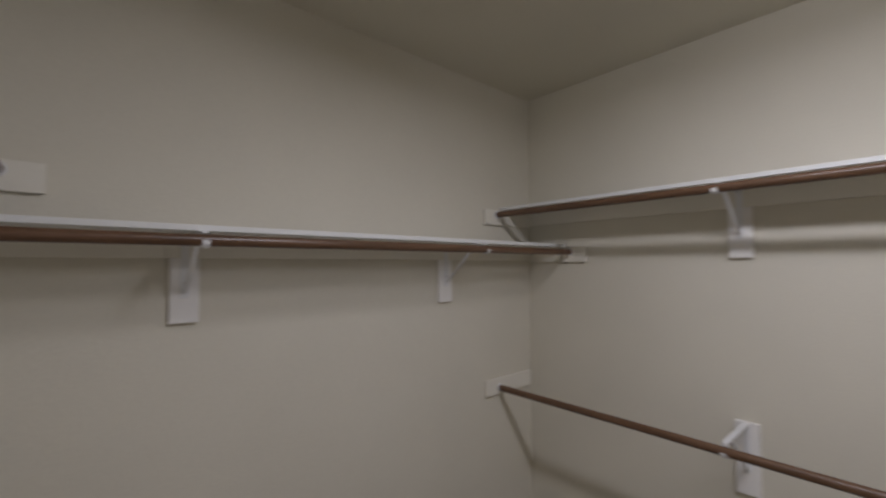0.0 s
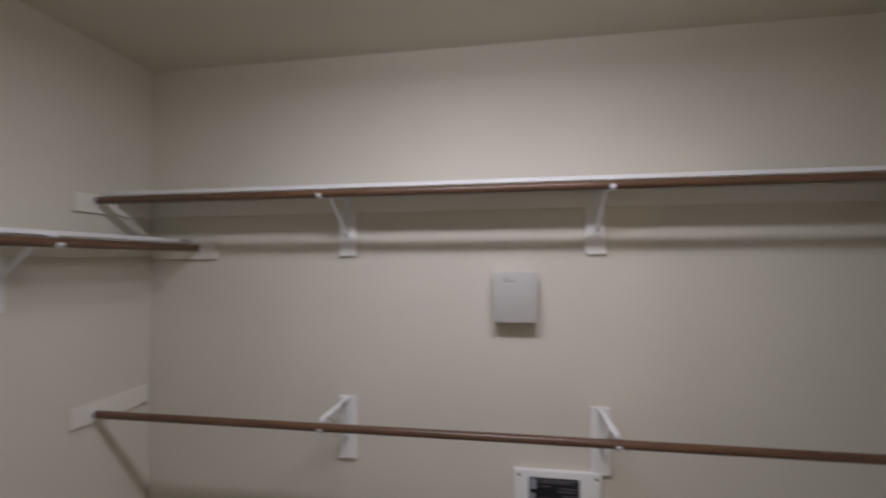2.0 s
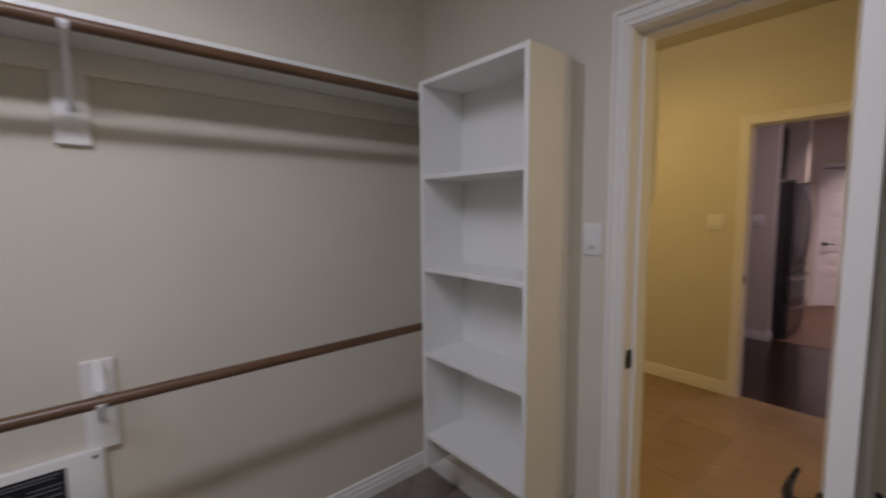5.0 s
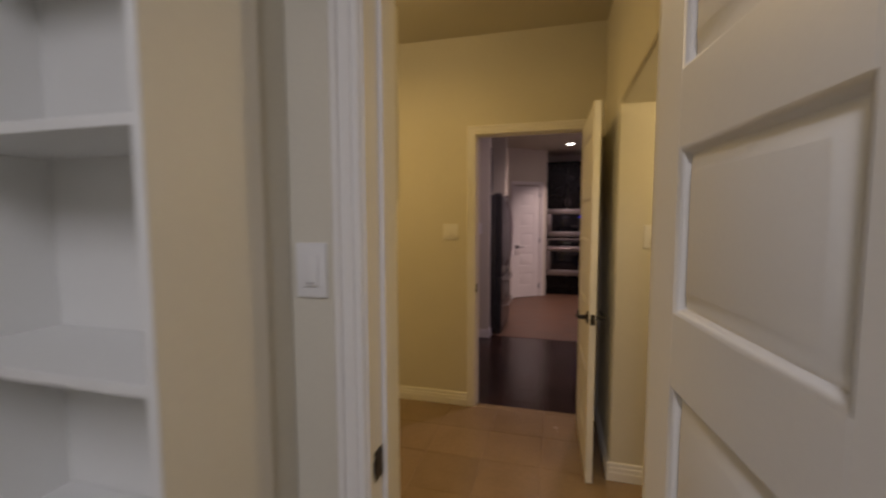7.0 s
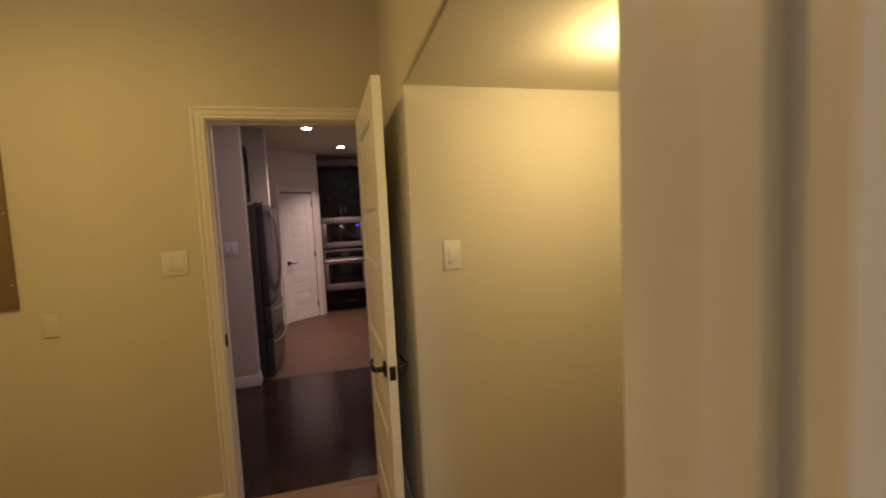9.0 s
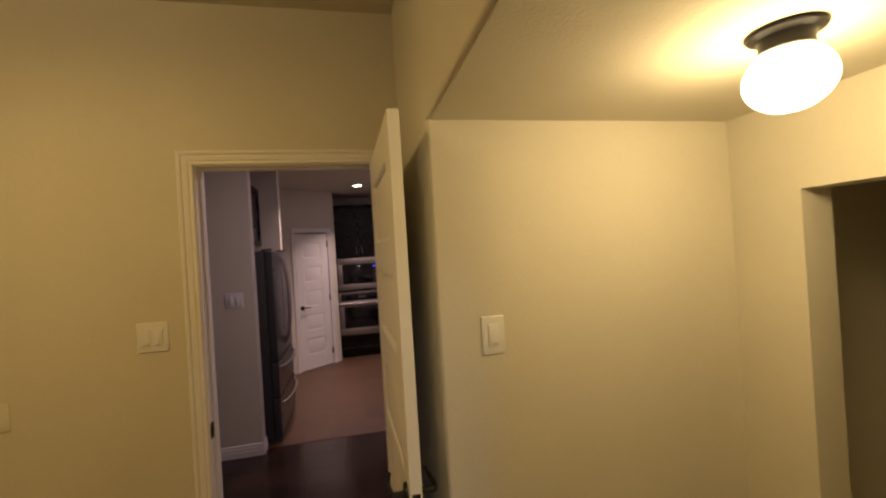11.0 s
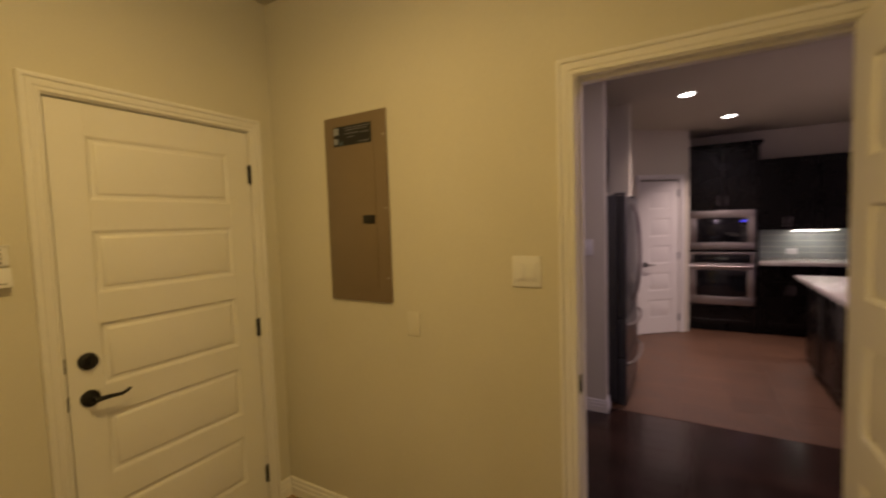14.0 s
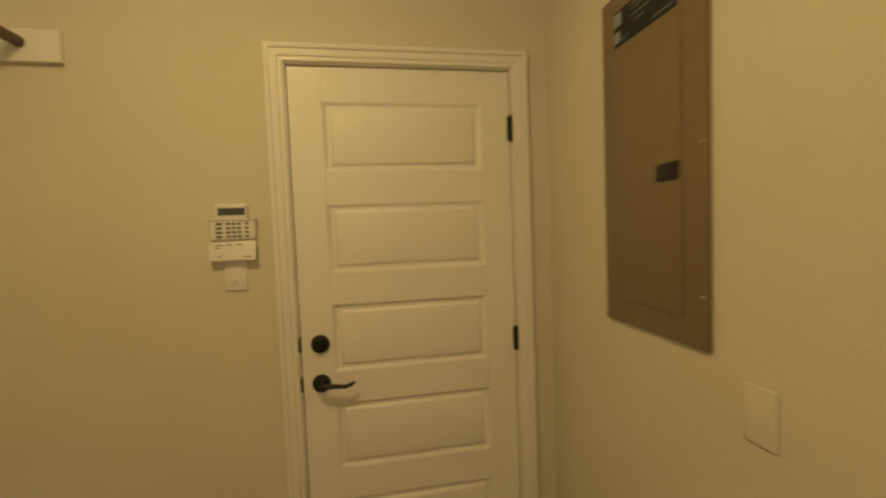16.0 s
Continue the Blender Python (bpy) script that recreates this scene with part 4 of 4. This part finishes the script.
for y0, y1 in ((0.002, 0.450), (0.455, 0.903)):
    d = part("door", box(-0.007, 0.057, y0, y1, 0.72, 1.705, 0.010, 3), FRIDGE, e, "charcoal-edged fridge door")
    part("front_skin", box(-0.010, -0.0072, y0 + 0.006, y1 - 0.006, 0.726, 1.699, 0.001, 1), SLATE, d, "dark brushed steel front")
    y = y1 - 0.04 if y0 < 0.1 else y0 + 0.04
    bm = bmesh.new()
    span = [(-0.012 - 0.062 * math.sin(math.pi * k / 10) ** 0.5, y, 0.80 + 0.085 * k) for k in range(11)]
    tube(bm, span, [0.012] * 11)
    part("handle", bm, STEEL, d, "bowed brushed steel bar handle")
for z0, z1 in ((0.40, 0.712), (0.06, 0.392)):
    d = part("drawer", box(-0.007, 0.057, 0.002, 0.903, z0, z1, 0.010, 3), FRIDGE, e, "charcoal-edged freezer drawer")
    part("front_skin", box(-0.010, -0.0072, 0.008, 0.897, z0 + 0.006, z1 - 0.006, 0.001, 1), SLATE, d, "dark brushed steel front")
    bm = bmesh.new()
    span = [(-0.012 - 0.062 * math.sin(math.pi * k / 10) ** 0.5, 0.06 + 0.0785 * k, z1 - 0.06) for k in range(11)]
    tube(bm, span, [0.012] * 11)
    part("handle", bm, STEEL, d, "bowed brushed steel bar handle")
part("foot_grille", box(0.0, 0.06, 0.02, 0.885, 0.0, 0.055, 0.003), DARKGREY, e)
for y in (0.05, 0.81):
    part("hinge_cover", box(0.0, 0.09, y, y + 0.045, 1.7105, 1.730, 0.006), DARKGREY, e)
e = thing("fridge_cabinet", Matrix.Translation((1.80, -5.21, 1.78)), "espresso cabinet set back above the refrigerator", "cabinet")
part("body", box(0, 0.495, 0, 0.905, 0, 0.62, 0.002), ESPRESSO, e)
for y0, y1 in ((0.004, 0.450), (0.455, 0.901)):
    bm = bmesh.new()
    for q in ((y0, y0 + 0.055, 0.004, 0.616), (y1 - 0.055, y1, 0.004, 0.616), (y0 + 0.055, y1 - 0.055, 0.004, 0.059), (y0 + 0.055, y1 - 0.055, 0.561, 0.616)):
        bx(bm, -0.020, -0.0005, q[0], q[1], q[2], q[3], 0.002, 1)
    bx(bm, -0.010, -0.0005, y0 + 0.055, y1 - 0.055, 0.059, 0.561)
    d = part("cabinet_door", bm, ESPRESSO, e)
    y = y1 - 0.04 if y0 < 0.1 else y0 + 0.04
    bm = rod_between(bmesh.new(), (-0.045, y, 0.05), (-0.045, y, 0.17), 0.005, seg=10)
    for z in (0.065, 0.155):
        rod_between(bm, (-0.045, y, z), (-0.018, y, z), 0.004, seg=8)
    part("handle", bm, STEEL, d, "brushed steel bar handle")
wall_x("wall_kitchen_fridge_side", 2.30, 2.42, -7.2, -4.25, KC)

# recessed ceiling lights
for x, y in CANS:
    e = thing("recessed_light", Matrix.Translation((x, y, KC)), "lit white recessed ceiling light", "ceiling light", "recessed kitchen lights")
    bm = bmesh.new()
    prof = [(0.080, -0.0005), (0.080, -0.004), (0.074, -0.006), (0.058, -0.003), (0.058, -0.0005)]
    part("trim_ring", lathe(bm, prof, 32), BRACKET, e)
    part("lens", lathe(bmesh.new(), [(0.057, -0.0062), (0.055, -0.0085), (0.025, -0.0090), (0.0005, -0.0090)], 32), CANLIT, e, "lit white lens")
    lamp("can_light", "AREA", (x, y, KC - 0.012), (1.0, 0.755, 0.73), 9.5, 0.10, spread=100)

# hall can added out of view, to brighten the partition's north face
e = thing("recessed_light", Matrix.Translation((0.55, -3.25, KC)), "unseen recessed light added in the hall to brighten the partition", "ceiling light", "recessed kitchen lights")
part("trim_ring", lathe(bmesh.new(), [(0.080, -0.0005), (0.080, -0.004), (0.074, -0.006), (0.058, -0.003), (0.058, -0.0005)], 32), BRACKET, e)
part("lens", lathe(bmesh.new(), [(0.057, -0.0062), (0.055, -0.0085), (0.025, -0.0090), (0.0005, -0.0090)], 32), CANLIT, e, "lit white lens")
lamp("hall_fill_light", "AREA", (0.55, -3.25, KC - 0.012), (1.0, 0.77, 0.92), 10.5, 0.10)

# window added in the west wall, out of view, for the hall's bluish fill
e = thing("added_window", Matrix.Translation((-3.56, -3.25, 1.5)), "unseen white-framed window added where the hall's bluish fill light enters", "window", kind="structure")
bm = bmesh.new()
for q in ((-0.7, -0.64, -0.8, 0.8), (0.64, 0.7, -0.8, 0.8), (-0.64, 0.64, -0.8, -0.74), (-0.64, 0.64, 0.74, 0.8), (-0.03, 0.03, -0.73, 0.73)):
    bx(bm, -0.03, 0.03, q[0], q[1], q[2], q[3])
part("window_frame", bm, TRIM, e)

# ---- floors laid piece by piece ----


def pieces(parent, name, x0, x1, y0, y1, px, py, gap, material, ox=0.0, oy=0.0, bond=0.0, thick=0.008, z=0.0, cap=280, edge=0.0018):
    """Tiles or planks over a rectangle, each an object; the cut ones at the edges get meshes of their own."""
    meshes = {}
    k = 0
    row = 0
    rng = random.Random(7)
    y = y0 - ((y0 - oy) % py)
    while y < y1:
        shift = (row * bond * px) % px if bond >= 0 else rng.random() * px
        x = x0 - ((x0 - ox - shift) % px)
        while x < x1:
            a, b = max(x, x0) + gap / 2, min(x + px, x1) - gap / 2
            c, d = max(y, y0) + gap / 2, min(y + py, y1) - gap / 2
            if b - a > 0.01 and d - c > 0.01 and k < cap:
                key = (round(b - a, 3), round(d - c, 3))
                if key not in meshes:
                    meshes[key] = mesh_of(name, box(0, b - a, 0, d - c, -thick, 0, edge, 1), material)
                ob = new(name, meshes[key])
                ob.parent = parent
                ob.matrix_basis = Matrix.Translation((a, c, z + rng.uniform(-0.0004, 0.0004)))
                k += 1
            x += px
        y += py
        row += 1


objs = bpy.data.objects
pieces(objs["floor_mudroom"], "tile", AW - 1.2, ME, MS - 0.055, -0.032, 0.345, 0.345, 0.0032, TILE, ox=1.295, oy=-1.955)
pieces(objs["floor_hall"], "plank", -1.2, 3.2, -4.235, MS - 0.058, 1.25, 0.127, 0.0012, DARKWOOD, ox=0.2, oy=-4.235, bond=-1, z=-0.003, edge=0.0005)
pieces(objs["floor_kitchen"], "tile", -1.2, 2.3, -7.78, -4.238, 0.345, 0.345, 0.0014, KTILE, ox=0.1, oy=-4.238, edge=0.0007)
